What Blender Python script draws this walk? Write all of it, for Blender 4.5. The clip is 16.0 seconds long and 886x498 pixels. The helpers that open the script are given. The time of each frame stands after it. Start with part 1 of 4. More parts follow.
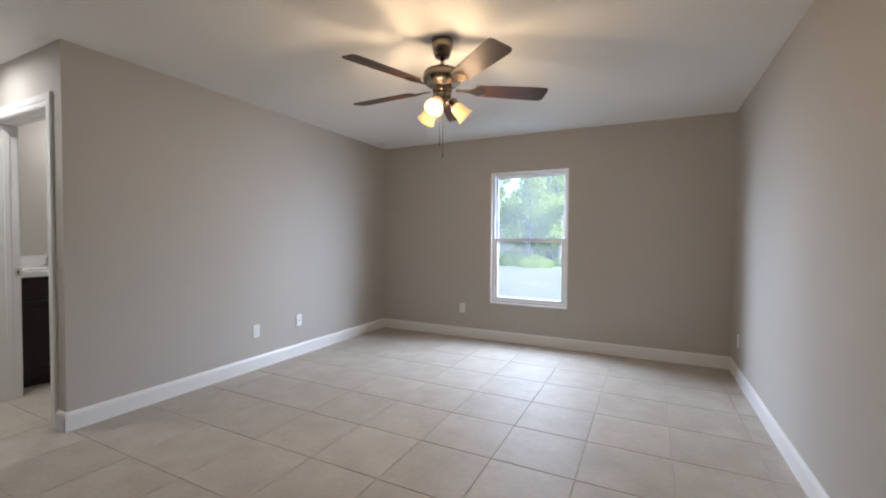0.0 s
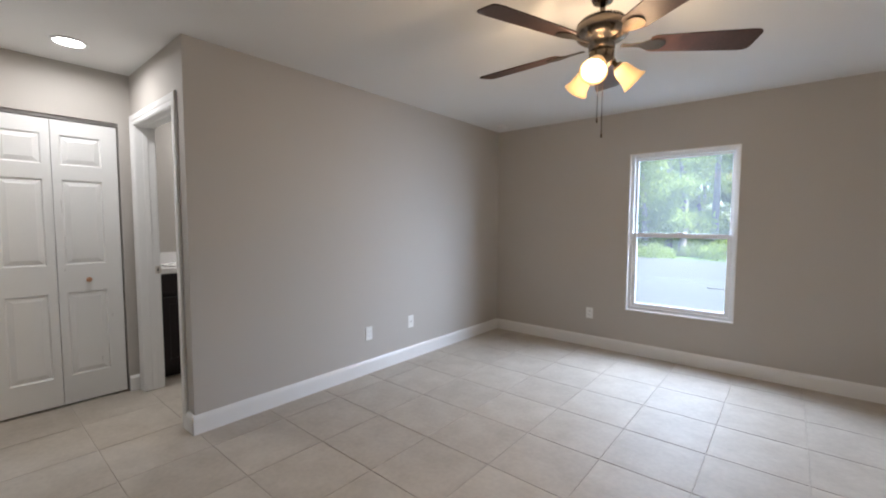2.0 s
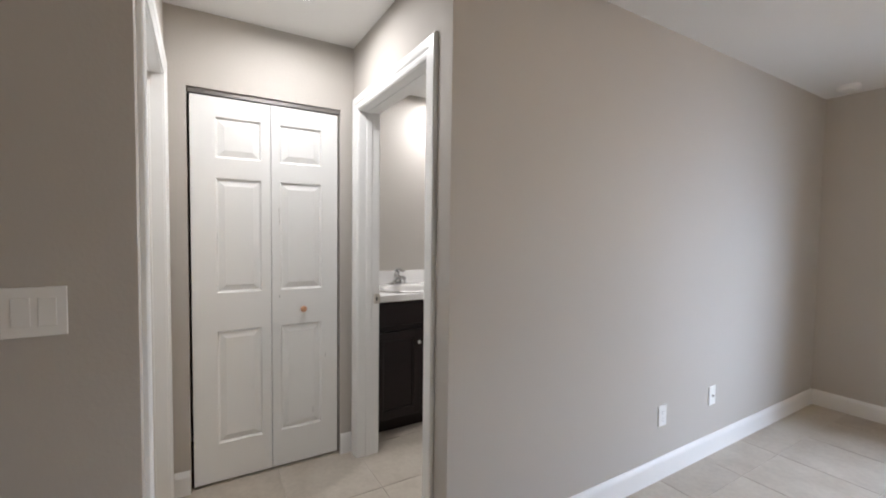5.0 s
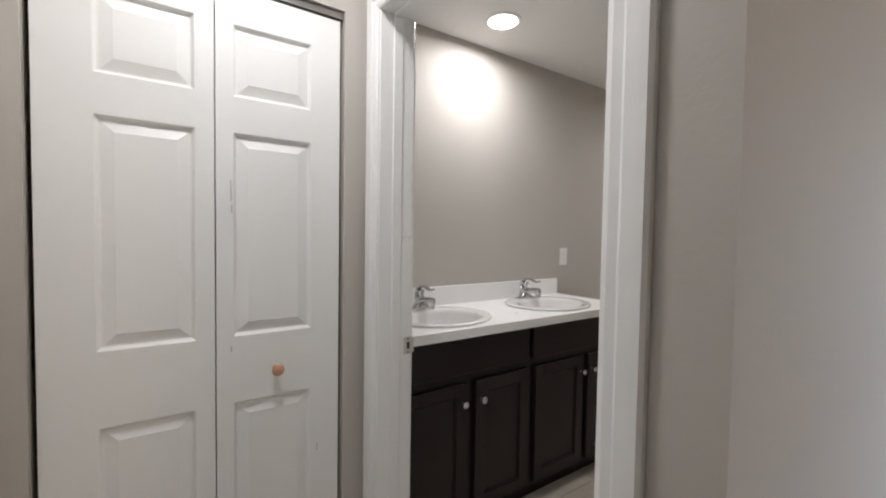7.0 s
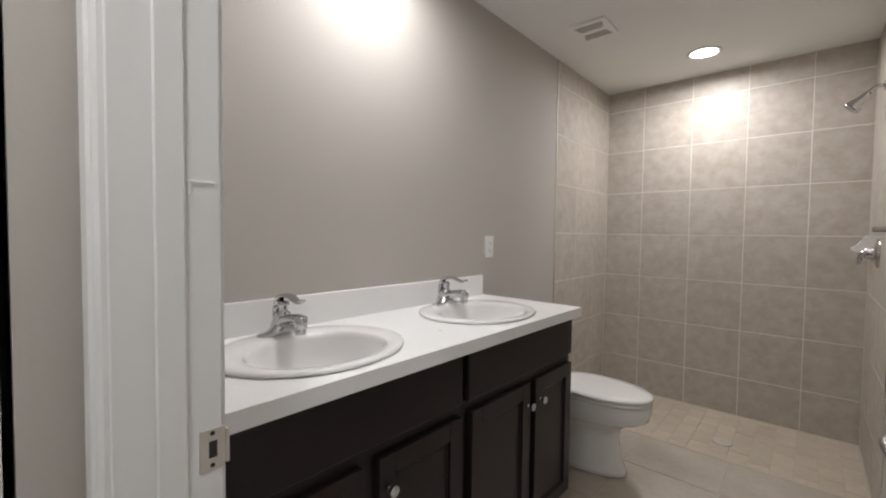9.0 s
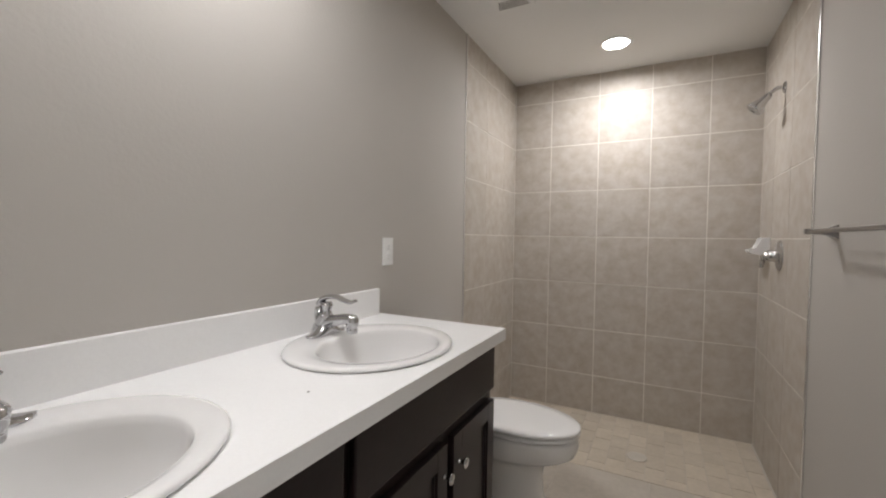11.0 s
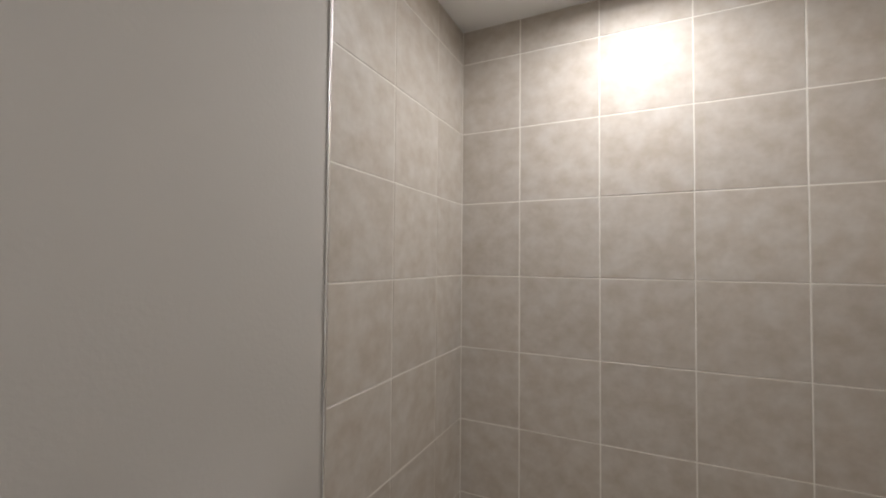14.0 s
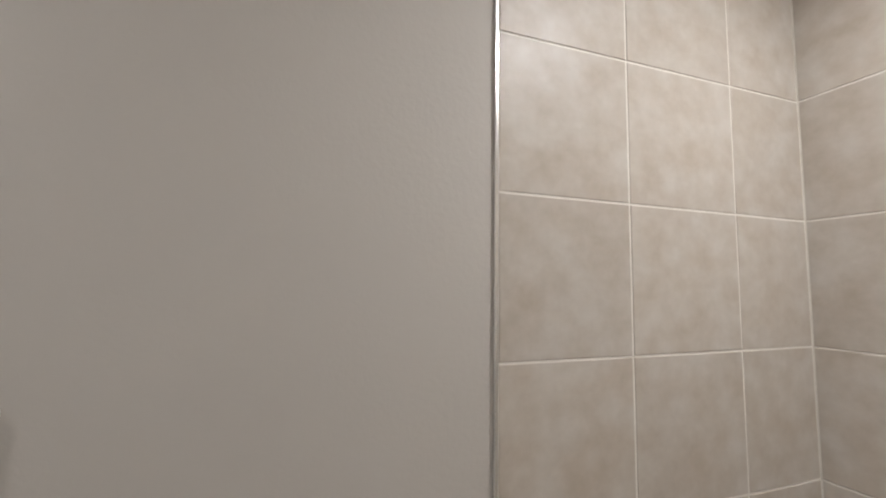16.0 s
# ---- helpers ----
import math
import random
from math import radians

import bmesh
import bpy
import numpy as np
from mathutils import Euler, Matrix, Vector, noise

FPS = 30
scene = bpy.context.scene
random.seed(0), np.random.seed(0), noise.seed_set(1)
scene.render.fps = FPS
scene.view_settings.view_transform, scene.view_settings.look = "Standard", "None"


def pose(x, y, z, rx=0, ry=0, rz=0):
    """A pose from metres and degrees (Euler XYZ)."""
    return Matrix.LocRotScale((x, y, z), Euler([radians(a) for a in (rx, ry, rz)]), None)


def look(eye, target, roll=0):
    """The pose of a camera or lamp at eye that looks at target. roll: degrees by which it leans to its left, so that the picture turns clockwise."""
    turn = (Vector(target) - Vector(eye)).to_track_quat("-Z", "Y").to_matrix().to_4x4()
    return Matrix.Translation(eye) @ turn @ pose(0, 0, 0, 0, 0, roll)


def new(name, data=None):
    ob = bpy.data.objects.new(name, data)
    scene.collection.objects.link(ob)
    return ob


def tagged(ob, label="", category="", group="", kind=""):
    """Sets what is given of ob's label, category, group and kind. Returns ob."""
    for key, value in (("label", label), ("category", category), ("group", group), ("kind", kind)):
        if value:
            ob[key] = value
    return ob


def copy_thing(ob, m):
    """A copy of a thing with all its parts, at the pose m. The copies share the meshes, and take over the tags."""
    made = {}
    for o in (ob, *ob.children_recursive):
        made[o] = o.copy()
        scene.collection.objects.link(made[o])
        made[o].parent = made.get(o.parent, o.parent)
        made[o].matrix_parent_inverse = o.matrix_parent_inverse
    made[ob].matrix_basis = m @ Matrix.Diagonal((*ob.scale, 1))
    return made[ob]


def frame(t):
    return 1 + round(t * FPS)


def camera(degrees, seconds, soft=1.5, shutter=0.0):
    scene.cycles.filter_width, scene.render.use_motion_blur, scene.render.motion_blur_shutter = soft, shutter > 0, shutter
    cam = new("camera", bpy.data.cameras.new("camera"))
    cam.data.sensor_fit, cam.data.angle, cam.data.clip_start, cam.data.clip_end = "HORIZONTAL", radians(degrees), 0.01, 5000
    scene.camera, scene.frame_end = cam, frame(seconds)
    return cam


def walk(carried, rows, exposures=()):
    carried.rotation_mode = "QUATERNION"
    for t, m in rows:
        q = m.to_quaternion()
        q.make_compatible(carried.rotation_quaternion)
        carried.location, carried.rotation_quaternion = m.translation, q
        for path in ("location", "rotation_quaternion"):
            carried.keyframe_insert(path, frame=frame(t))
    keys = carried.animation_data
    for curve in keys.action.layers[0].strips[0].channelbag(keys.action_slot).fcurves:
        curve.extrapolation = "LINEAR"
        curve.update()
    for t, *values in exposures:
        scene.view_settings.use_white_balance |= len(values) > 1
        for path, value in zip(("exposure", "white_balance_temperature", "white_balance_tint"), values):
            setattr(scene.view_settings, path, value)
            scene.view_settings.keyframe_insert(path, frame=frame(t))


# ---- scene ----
cam = camera(94.2, 16.0, soft=2.0)
PATH = [
    (0, (0.014, -0.014, 1.233), (-0.877, 1.776, 1.18), 0.4),
    (0.5, (-0.099, 0.062, 1.229), (-1.039, 1.825, 1.14), 0.4),
    (1, (-0.194, 0.138, 1.271), (-1.229, 1.846, 1.155), 0.3),
    (1.5, (-0.3, 0.2, 1.31), (-1.451, 1.831, 1.183), 0.3),
    (2, (-0.437, 0.307, 1.334), (-1.721, 1.834, 1.205), 0.2),
    (2.5, (-0.607, 0.352, 1.339), (-2.02, 1.762, 1.212), 0.4),
    (3, (-0.81, 0.363, 1.346), (-2.34, 1.645, 1.232), 0.5),
    (3.5, (-1.05, 0.384, 1.363), (-2.671, 1.551, 1.255), 0.6),
    (4, (-1.325, 0.412, 1.363), (-3.009, 1.486, 1.263), 0.8),
    (4.6, (-1.671, 0.415, 1.366), (-3.393, 1.429, 1.279), 0.7),
    (6.8, (-2.960, 0.597, 1.333), (-4.619, 1.710, 1.257), 0.9),
    (7, (-3.02, 0.639, 1.337), (-4.671, 1.765, 1.264), 0.9),
    (7.5, (-3.223, 0.754, 1.337), (-4.818, 1.955, 1.260), 0.9),
    (8, (-3.402, 0.874, 1.316), (-4.922, 2.172, 1.238), 1.0),
    (8.5, (-3.535, 1.02, 1.297), (-4.961, 2.42, 1.218), 0.9),
    (9, (-3.622, 1.123, 1.262), (-4.954, 2.613, 1.187), 0.7),
    (9.2, (-3.657, 1.166, 1.245), (-4.945, 2.694, 1.163), 0.8),
    (11.5, (-3.939, 1.687, 1.274), (-4.795, 3.494, 1.238), 0.7),
    (12, (-3.963, 1.902, 1.321), (-4.759, 3.736, 1.312), 0.6),
    (12.5, (-4.027, 2.133, 1.324), (-4.785, 3.984, 1.334), 0.6),
    (13, (-4.09, 2.395, 1.328), (-4.852, 4.245, 1.359), 0.6),
    (13.5, (-4.129, 2.634, 1.326), (-4.923, 4.469, 1.375), 0.6),
    (14, (-4.163, 2.855, 1.338), (-5.025, 4.659, 1.399), 0.5),
    (14.5, (-4.215, 2.993, 1.348), (-5.265, 4.693, 1.437), 0.5),
    (15, (-4.237, 3.127, 1.384), (-5.574, 4.609, 1.508), 0.4),
    (15.5, (-4.228, 3.25, 1.42), (-5.867, 4.386, 1.578), 0.6),
    (16, (-4.204, 3.362, 1.424), (-6.085, 4.019, 1.598), 0.8),
]
EXPOSURES = [(0, 3.12), (2.2, 3.06), (3.5, 3.26), (4.6, 3.42), (7, 3.18), (8, 3.15), (8.5, 3.16), (9, 3.24), (11.5, 3.26), (14.5, 3.2), (15.3, 3.3), (16, 3.42)]
walk(cam, [(t, look(eye, target, roll)) for t, eye, target, roll in PATH], EXPOSURES)

# ---- daylight and lamps ----
world = bpy.data.worlds.new("sky")
scene.world = world
world.use_nodes = True
wn = world.node_tree.nodes
sky = wn.new("ShaderNodeTexSky")
sky.sky_type = "NISHITA"
sky.sun_disc = False
sky.sun_elevation = radians(48)
sky.sun_rotation = radians(100)
world.node_tree.links.new(sky.outputs[0], wn["Background"].inputs[0])
wn["Background"].inputs[1].default_value = 0.11
sun_data = bpy.data.lights.new("sun", "SUN")
sun_data.energy, sun_data.angle, sun_data.color = 2.6, radians(0.5), (1.0, 0.95, 0.87)
sun = new("sun", sun_data)
az, el = radians(100), radians(48)
sun.matrix_world = look((0, 0, 0), (-math.sin(az) * math.cos(el), -math.cos(az) * math.cos(el), -math.sin(el)))


def lamp(name, kind, m, watts, colour, size=0.1, spread=180):
    d = bpy.data.lights.new(name, kind)
    d.energy, d.color = watts, colour
    if kind == "AREA":
        d.shape, d.size, d.spread = "DISK", size, radians(spread)
    else:
        d.shadow_soft_size = size
    ob = new(name, d)
    ob.matrix_world = m
    return ob


COOL = (0.985, 0.97, 0.992)
WARM = (1.0, 0.70, 0.43)
DOWNLIGHTS = {"hall": (-3.895, 0.822, 0.90), "vanity": (-4.645, 2.10, 1.04), "shower": (-4.172, 4.22, 1.34)}
for key, (lx, ly, watts) in DOWNLIGHTS.items():
    lamp(key + "_downlight_lamp", "AREA", pose(lx, ly, 2.424), watts, COOL, 0.17, 173)
FAN = (-1.135, 2.265)
# added lamps standing in for the sky over the tree line, through the bedroom window: straight down and to both sides
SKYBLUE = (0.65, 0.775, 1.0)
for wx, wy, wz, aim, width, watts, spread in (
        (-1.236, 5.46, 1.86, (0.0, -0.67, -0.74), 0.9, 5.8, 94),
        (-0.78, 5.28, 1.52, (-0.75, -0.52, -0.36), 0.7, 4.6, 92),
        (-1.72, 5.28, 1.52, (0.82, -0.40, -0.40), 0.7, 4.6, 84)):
    d = bpy.data.lights.new("window_sky_fill", "AREA")
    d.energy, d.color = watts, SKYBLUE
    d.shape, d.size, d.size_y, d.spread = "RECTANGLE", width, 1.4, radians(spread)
    new("window_sky_fill", d).matrix_world = look((wx, wy, wz), (wx + aim[0], wy + aim[1], wz + aim[2]))
SHADES = [-82, 158, 38]
for a in SHADES:
    c, s_ = math.cos(radians(a)), math.sin(radians(a))
    lamp("fan_bulb", "POINT", pose(FAN[0] + 0.125 * c, FAN[1] + 0.125 * s_, 2.005), 0.66, WARM, 0.025)


# ---- materials ----
def mat(name, colour, rough=0.5, metal=0.0, vary=0.06, scale=3.0, bump=0.0, bump_scale=200.0, fine=0.0, fine_scale=60.0, rand=0.0, tint=None, coat=0.0, spec=0.5, rough_vary=0.0, span=0.28, detail=3):
    m = bpy.data.materials.new(name)
    m.use_nodes = True
    n, l = m.node_tree.nodes, m.node_tree.links
    p = n["Principled BSDF"]
    p.inputs["Roughness"].default_value = rough
    p.inputs["Metallic"].default_value = metal
    p.inputs["Coat Weight"].default_value = coat
    p.inputs["Specular IOR Level"].default_value = spec
    tex = n.new("ShaderNodeTexCoord")
    co = tex.outputs["Object"]
    if rand:
        inf = n.new("ShaderNodeObjectInfo")
        add = n.new("ShaderNodeVectorMath")
        add.operation = "ADD"
        mul = n.new("ShaderNodeMath")
        mul.operation = "MULTIPLY"
        mul.inputs[1].default_value = 37.0
        l.new(inf.outputs["Random"], mul.inputs[0])
        l.new(co, add.inputs[0])
        l.new(mul.outputs[0], add.inputs[1])
        co = add.outputs[0]
    big = n.new("ShaderNodeTexNoise")
    big.inputs["Scale"].default_value = scale
    big.inputs["Detail"].default_value = detail
    big.inputs["Roughness"].default_value = 0.5
    l.new(co, big.inputs["Vector"])
    mix = n.new("ShaderNodeMix")
    mix.data_type = "RGBA"
    lo = tuple(c * (1 - vary) for c in colour)
    hi = tuple(min(1, c * (1 + vary)) for c in colour)
    if tint:
        lo = tint
    mix.inputs["A"].default_value = (*lo, 1)
    mix.inputs["B"].default_value = (*hi, 1)
    ramp = n.new("ShaderNodeMapRange")
    ramp.inputs[1].default_value, ramp.inputs[2].default_value = 0.5 - span, 0.5 + span
    l.new(big.outputs["Fac"], ramp.inputs[0])
    l.new(ramp.outputs[0], mix.inputs["Factor"])
    out = mix.outputs["Result"]
    if fine:
        fn = n.new("ShaderNodeTexNoise")
        fn.inputs["Scale"].default_value = fine_scale
        fn.inputs["Detail"].default_value = 4
        l.new(co, fn.inputs["Vector"])
        mr = n.new("ShaderNodeMapRange")
        mr.inputs[1].default_value, mr.inputs[2].default_value = 0.3, 0.7
        mr.inputs[3].default_value, mr.inputs[4].default_value = 1 - fine, 1 + fine
        l.new(fn.outputs["Fac"], mr.inputs[0])
        m2 = n.new("ShaderNodeMix")
        m2.data_type, m2.blend_type = "RGBA", "MULTIPLY"
        m2.inputs["Factor"].default_value = 1
        l.new(out, m2.inputs["A"])
        l.new(mr.outputs[0], m2.inputs["B"])
        out = m2.outputs["Result"]
    if rand:
        hs = n.new("ShaderNodeHueSaturation")
        mr = n.new("ShaderNodeMapRange")
        mr.inputs[3].default_value, mr.inputs[4].default_value = 1 - rand, 1 + rand
        l.new(inf.outputs["Random"], mr.inputs[0])
        l.new(mr.outputs[0], hs.inputs["Value"])
        l.new(out, hs.inputs["Color"])
        out = hs.outputs["Color"]
    l.new(out, p.inputs["Base Color"])
    if rough_vary:
        mr = n.new("ShaderNodeMapRange")
        mr.inputs[3].default_value, mr.inputs[4].default_value = rough - rough_vary, rough + rough_vary
        l.new(big.outputs["Fac"], mr.inputs[0])
        l.new(mr.outputs[0], p.inputs["Roughness"])
    if bump:
        bn = n.new("ShaderNodeTexNoise")
        bn.inputs["Scale"].default_value = bump_scale
        bn.inputs["Detail"].default_value = 3
        l.new(co, bn.inputs["Vector"])
        b = n.new("ShaderNodeBump")
        b.inputs["Strength"].default_value = bump
        b.inputs["Distance"].default_value = 0.002
        l.new(bn.outputs["Fac"], b.inputs["Height"])
        l.new(b.outputs["Normal"], p.inputs["Normal"])
    return m


def glow(name, colour, strength):
    m = bpy.data.materials.new(name)
    m.use_nodes = True
    p = m.node_tree.nodes["Principled BSDF"]
    p.inputs["Base Color"].default_value = (*colour, 1)
    p.inputs["Emission Color"].default_value = (*colour, 1)
    p.inputs["Emission Strength"].default_value = strength
    return m


def pane_glass(name, haze=0.017):
    """Clear window glass; a translucent share lays a pale haze over the view."""
    m = bpy.data.materials.new(name)
    m.use_nodes = True
    n, l = m.node_tree.nodes, m.node_tree.links
    tr, gl, fr, mx, du, veil = (n.new("ShaderNode" + k) for k in ("BsdfTransparent", "BsdfGlossy", "Fresnel", "MixShader", "BsdfTranslucent", "MixShader"))
    du.inputs[0].default_value = (0.82, 0.87, 0.91, 1)
    veil.inputs[0].default_value = haze
    l.new(tr.outputs[0], veil.inputs[1])
    l.new(du.outputs[0], veil.inputs[2])
    tr.inputs[0].default_value = (0.85, 0.92, 0.95, 1)
    gl.inputs["Roughness"].default_value = 0.01
    fr.inputs[0].default_value = 1.5
    l.new(fr.outputs[0], mx.inputs[0])
    l.new(veil.outputs[0], mx.inputs[1])
    l.new(gl.outputs[0], mx.inputs[2])
    l.new(mx.outputs[0], n["Material Output"].inputs[0])
    return m


PAINT = mat("greige_wall_paint", (0.495, 0.467, 0.43), 0.72, vary=0.015, scale=1.2, bump=0.26, bump_scale=85, spec=0.2)
CEIL = mat("ceiling_paint", (0.82, 0.815, 0.80), 0.75, vary=0.015, scale=1.0, bump=0.15, bump_scale=110, spec=0.2)
TRIM = mat("white_trim_paint", (0.80, 0.80, 0.79), 0.32, vary=0.02, scale=4, bump=0.08, bump_scale=60)
DOOR = mat("white_moulded_door", (0.80, 0.80, 0.785), 0.38, vary=0.015, scale=3, bump=0.18, bump_scale=320)
PLASTIC = mat("white_plastic", (0.82, 0.82, 0.80), 0.3, vary=0.01)
DARKSLOT = mat("dark_slot", (0.02, 0.02, 0.02), 0.6)
FLOORTILE = mat("porcelain_floor_tile", (0.50, 0.455, 0.395), 0.56, spec=0.4, vary=0.04, scale=5.5, span=0.2, detail=5, tint=(0.435, 0.387, 0.325), fine=0.05, fine_scale=38, rand=0.035, bump=0.12, bump_scale=45, rough_vary=0.08)
WALLTILE = mat("beige_wall_tile", (0.515, 0.478, 0.43), 0.40, vary=0.03, scale=15.0, tint=(0.440, 0.384, 0.320), span=0.2, detail=5, fine=0.03, fine_scale=45, rand=0.03, bump=0.05, bump_scale=25, spec=0.28)
MOSAIC = mat("beige_mosaic_tile", (0.56, 0.495, 0.405), 0.4, vary=0.04, scale=9, tint=(0.50, 0.435, 0.345), fine=0.05, fine_scale=50, rand=0.07)
GROUT = mat("pale_grout", (0.74, 0.71, 0.65), 0.85, vary=0.07, scale=9, fine=0.05)
FLOORGROUT = mat("floor_grout", (0.52, 0.48, 0.42), 0.85, vary=0.1, scale=2, fine=0.05)
CHROME = mat("chrome", (0.58, 0.58, 0.59), 0.055, 1.0, vary=0.02)
NICKEL = mat("brushed_nickel", (0.33, 0.315, 0.30), 0.34, 1.0, vary=0.05, scale=20)
PEWTER = mat("pewter_fan_metal", (0.26, 0.215, 0.175), 0.2, 1.0, vary=0.1, scale=12)
BLADE = mat("dark_walnut_blade", (0.045, 0.021, 0.016), 0.4, vary=0.3, scale=14, fine=0.25, fine_scale=90)
ESPRESSO = mat("espresso_cabinet", (0.0135, 0.0072, 0.0074), 0.32, spec=0.32, vary=0.25, scale=7, fine=0.15, fine_scale=120, bump=0.06, bump_scale=80)
LAMINATE = mat("white_countertop", (0.86, 0.855, 0.845), 0.3, vary=0.012, scale=6, fine=0.015, fine_scale=160)
PORCELAIN = mat("white_porcelain", (0.81, 0.80, 0.785), 0.08, vary=0.01, coat=0.4)
KNOBWOOD = mat("raw_birch_knob", (0.50, 0.27, 0.16), 0.5, vary=0.15, scale=40)
VINYL = mat("white_vinyl_frame", (0.80, 0.82, 0.83), 0.35, vary=0.01)
GLASS = pane_glass("window_glass")
DISC = glow("downlight_lens", (1.0, 0.97, 0.92), 2.2)
FROST = glow("lit_frosted_glass", (1.0, 0.60, 0.27), 0.085)
FROST.node_tree.nodes["Principled BSDF"].inputs["Base Color"].default_value = (0.42, 0.25, 0.12, 1)
STEEL = mat("satin_steel", (0.62, 0.58, 0.52), 0.5, 0.6, vary=0.05, scale=30)
EDGING = mat("polished_edge_trim", (0.82, 0.81, 0.79), 0.22, 0.85, vary=0.03, scale=20)
SLOTSHADE = mat("slot_shade_grey", (0.20, 0.19, 0.18), 0.7)
BULB = glow("bulb_glow", (1.0, 0.78, 0.48), 4)
SAND = mat("pale_sand_drive", (0.092, 0.089, 0.087), 0.9, vary=0.12, scale=0.4, fine=0.1, fine_scale=5)
GRASS = mat("grass", (0.10, 0.15, 0.05), 0.9, vary=0.3, scale=0.8, fine=0.3, fine_scale=12)
BARK = mat("pine_bark", (0.19, 0.16, 0.165), 0.9, vary=0.3, scale=4, bump=0.8, bump_scale=14)
LEAF = mat("spring_leaves", (0.21, 0.255, 0.07), 0.6, vary=0.4, scale=1.0, rand=0.25)
ln, ll = LEAF.node_tree.nodes, LEAF.node_tree.links
tl, mxs = ln.new("ShaderNodeBsdfTranslucent"), ln.new("ShaderNodeMixShader")
tl.inputs[0].default_value = (0.33, 0.40, 0.11, 1)
mxs.inputs[0].default_value = 0.6
ll.new(ln["Principled BSDF"].outputs[0], mxs.inputs[1])
ll.new(tl.outputs[0], mxs.inputs[2])
ll.new(mxs.outputs[0], ln["Material Output"].inputs[0])
SIDING = mat("tan_siding", (0.42, 0.36, 0.29), 0.8, vary=0.08)
SHINGLE = mat("roof_shingle", (0.16, 0.14, 0.13), 0.9, vary=0.2, scale=5)


# ---- mesh helpers ----
def obj(name, bm, material, smooth=False, parent=None):
    me = bpy.data.meshes.new(name)
    bmesh.ops.recalc_face_normals(bm, faces=bm.faces)
    bm.to_mesh(me)
    bm.free()
    me.materials.append(material)
    if smooth:
        for f in me.polygons:
            f.use_smooth = True
    ob = new(name, me)
    if parent:
        ob.parent = parent
    return ob


def add_box(bm, x0, x1, y0, y1, z0, z1, bevel=0.0, seg=2):
    r = bmesh.ops.create_cube(bm, size=1)
    vs = r["verts"]
    for v in vs:
        v.co = Vector((x0 + (v.co.x + 0.5) * (x1 - x0), y0 + (v.co.y + 0.5) * (y1 - y0), z0 + (v.co.z + 0.5) * (z1 - z0)))
    if bevel:
        es = list({e for v in vs for e in v.link_edges})
        bmesh.ops.bevel(bm, geom=es, offset=bevel, segments=seg, affect="EDGES", profile=0.5)


def box(name, b, material, bevel=0.0, parent=None):
    bm = bmesh.new()
    add_box(bm, *b, bevel)
    return obj(name, bm, material, False, parent)


def lathe(bm, profile, m=None, n=28, sx=1.0, sy=1.0, cap=True):
    m = m or Matrix()
    rings = []
    for r, z in profile:
        rings.append([bm.verts.new(m @ Vector((r * sx * math.cos(2 * math.pi * k / n), r * sy * math.sin(2 * math.pi * k / n), z))) for k in range(n)])
    for a, b in zip(rings, rings[1:]):
        for k in range(n):
            bm.faces.new((a[k], a[(k + 1) % n], b[(k + 1) % n], b[k]))
    if cap:
        bm.faces.new(rings[0])
        bm.faces.new(rings[-1])


def tube(bm, pts, radii, n=14, flat=1.0):
    pts = [Vector(p) for p in pts]
    if not isinstance(radii, (list, tuple)):
        radii = [radii] * len(pts)
    rings = []
    for i, p in enumerate(pts):
        d = (pts[min(i + 1, len(pts) - 1)] - pts[max(i - 1, 0)]).normalized()
        up = Vector((0, 0, 1)) if abs(d.z) < 0.95 else Vector((1, 0, 0))
        s = d.cross(up).normalized()
        u = s.cross(d)
        rings.append([bm.verts.new(p + radii[i] * (math.cos(2 * math.pi * k / n) * s + flat * math.sin(2 * math.pi * k / n) * u)) for k in range(n)])
    for a, b in zip(rings, rings[1:]):
        for k in range(n):
            bm.faces.new((a[k], a[(k + 1) % n], b[(k + 1) % n], b[k]))
    bm.faces.new(rings[0])
    bm.faces.new(rings[-1])


def smooth_path(pts, sub=5):
    P = [Vector(p) for p in pts]
    out = []
    for i in range(len(P) - 1):
        a, b, c, d = P[max(i - 1, 0)], P[i], P[i + 1], P[min(i + 2, len(P) - 1)]
        for k in range(sub):
            t = k / sub
            out.append(0.5 * ((2 * b) + (c - a) * t + (2 * a - 5 * b + 4 * c - d) * t * t + (3 * b - a - 3 * c + d) * t ** 3))
    return out + [P[-1]]


def structure(ob, label=""):
    return tagged(ob, label, kind="structure")


def wall(name, b, holes=(), axis="x", label="greige painted plaster wall with light orange-peel texture"):
    """A wall box b with rectangular openings (u0, u1, z0, z1) along axis."""
    x0, x1, y0, y1, z0, z1 = b
    bm = bmesh.new()
    lo, hi = (x0, x1) if axis == "x" else (y0, y1)

    def piece(u0, u1, a, c):
        if u1 - u0 < 1e-4 or c - a < 1e-4:
            return
        add_box(bm, *((u0, u1, y0, y1) if axis == "x" else (x0, x1, u0, u1)), a, c)
    u = lo
    for h0, h1, a, c in sorted(holes):
        piece(u, h0, z0, z1)
        piece(h0, h1, z0, a)
        piece(h0, h1, c, z1)
        u = h1
    piece(u, hi, z0, z1)
    bmesh.ops.remove_doubles(bm, verts=bm.verts, dist=1e-5)
    return structure(obj(name, bm, PAINT), label)


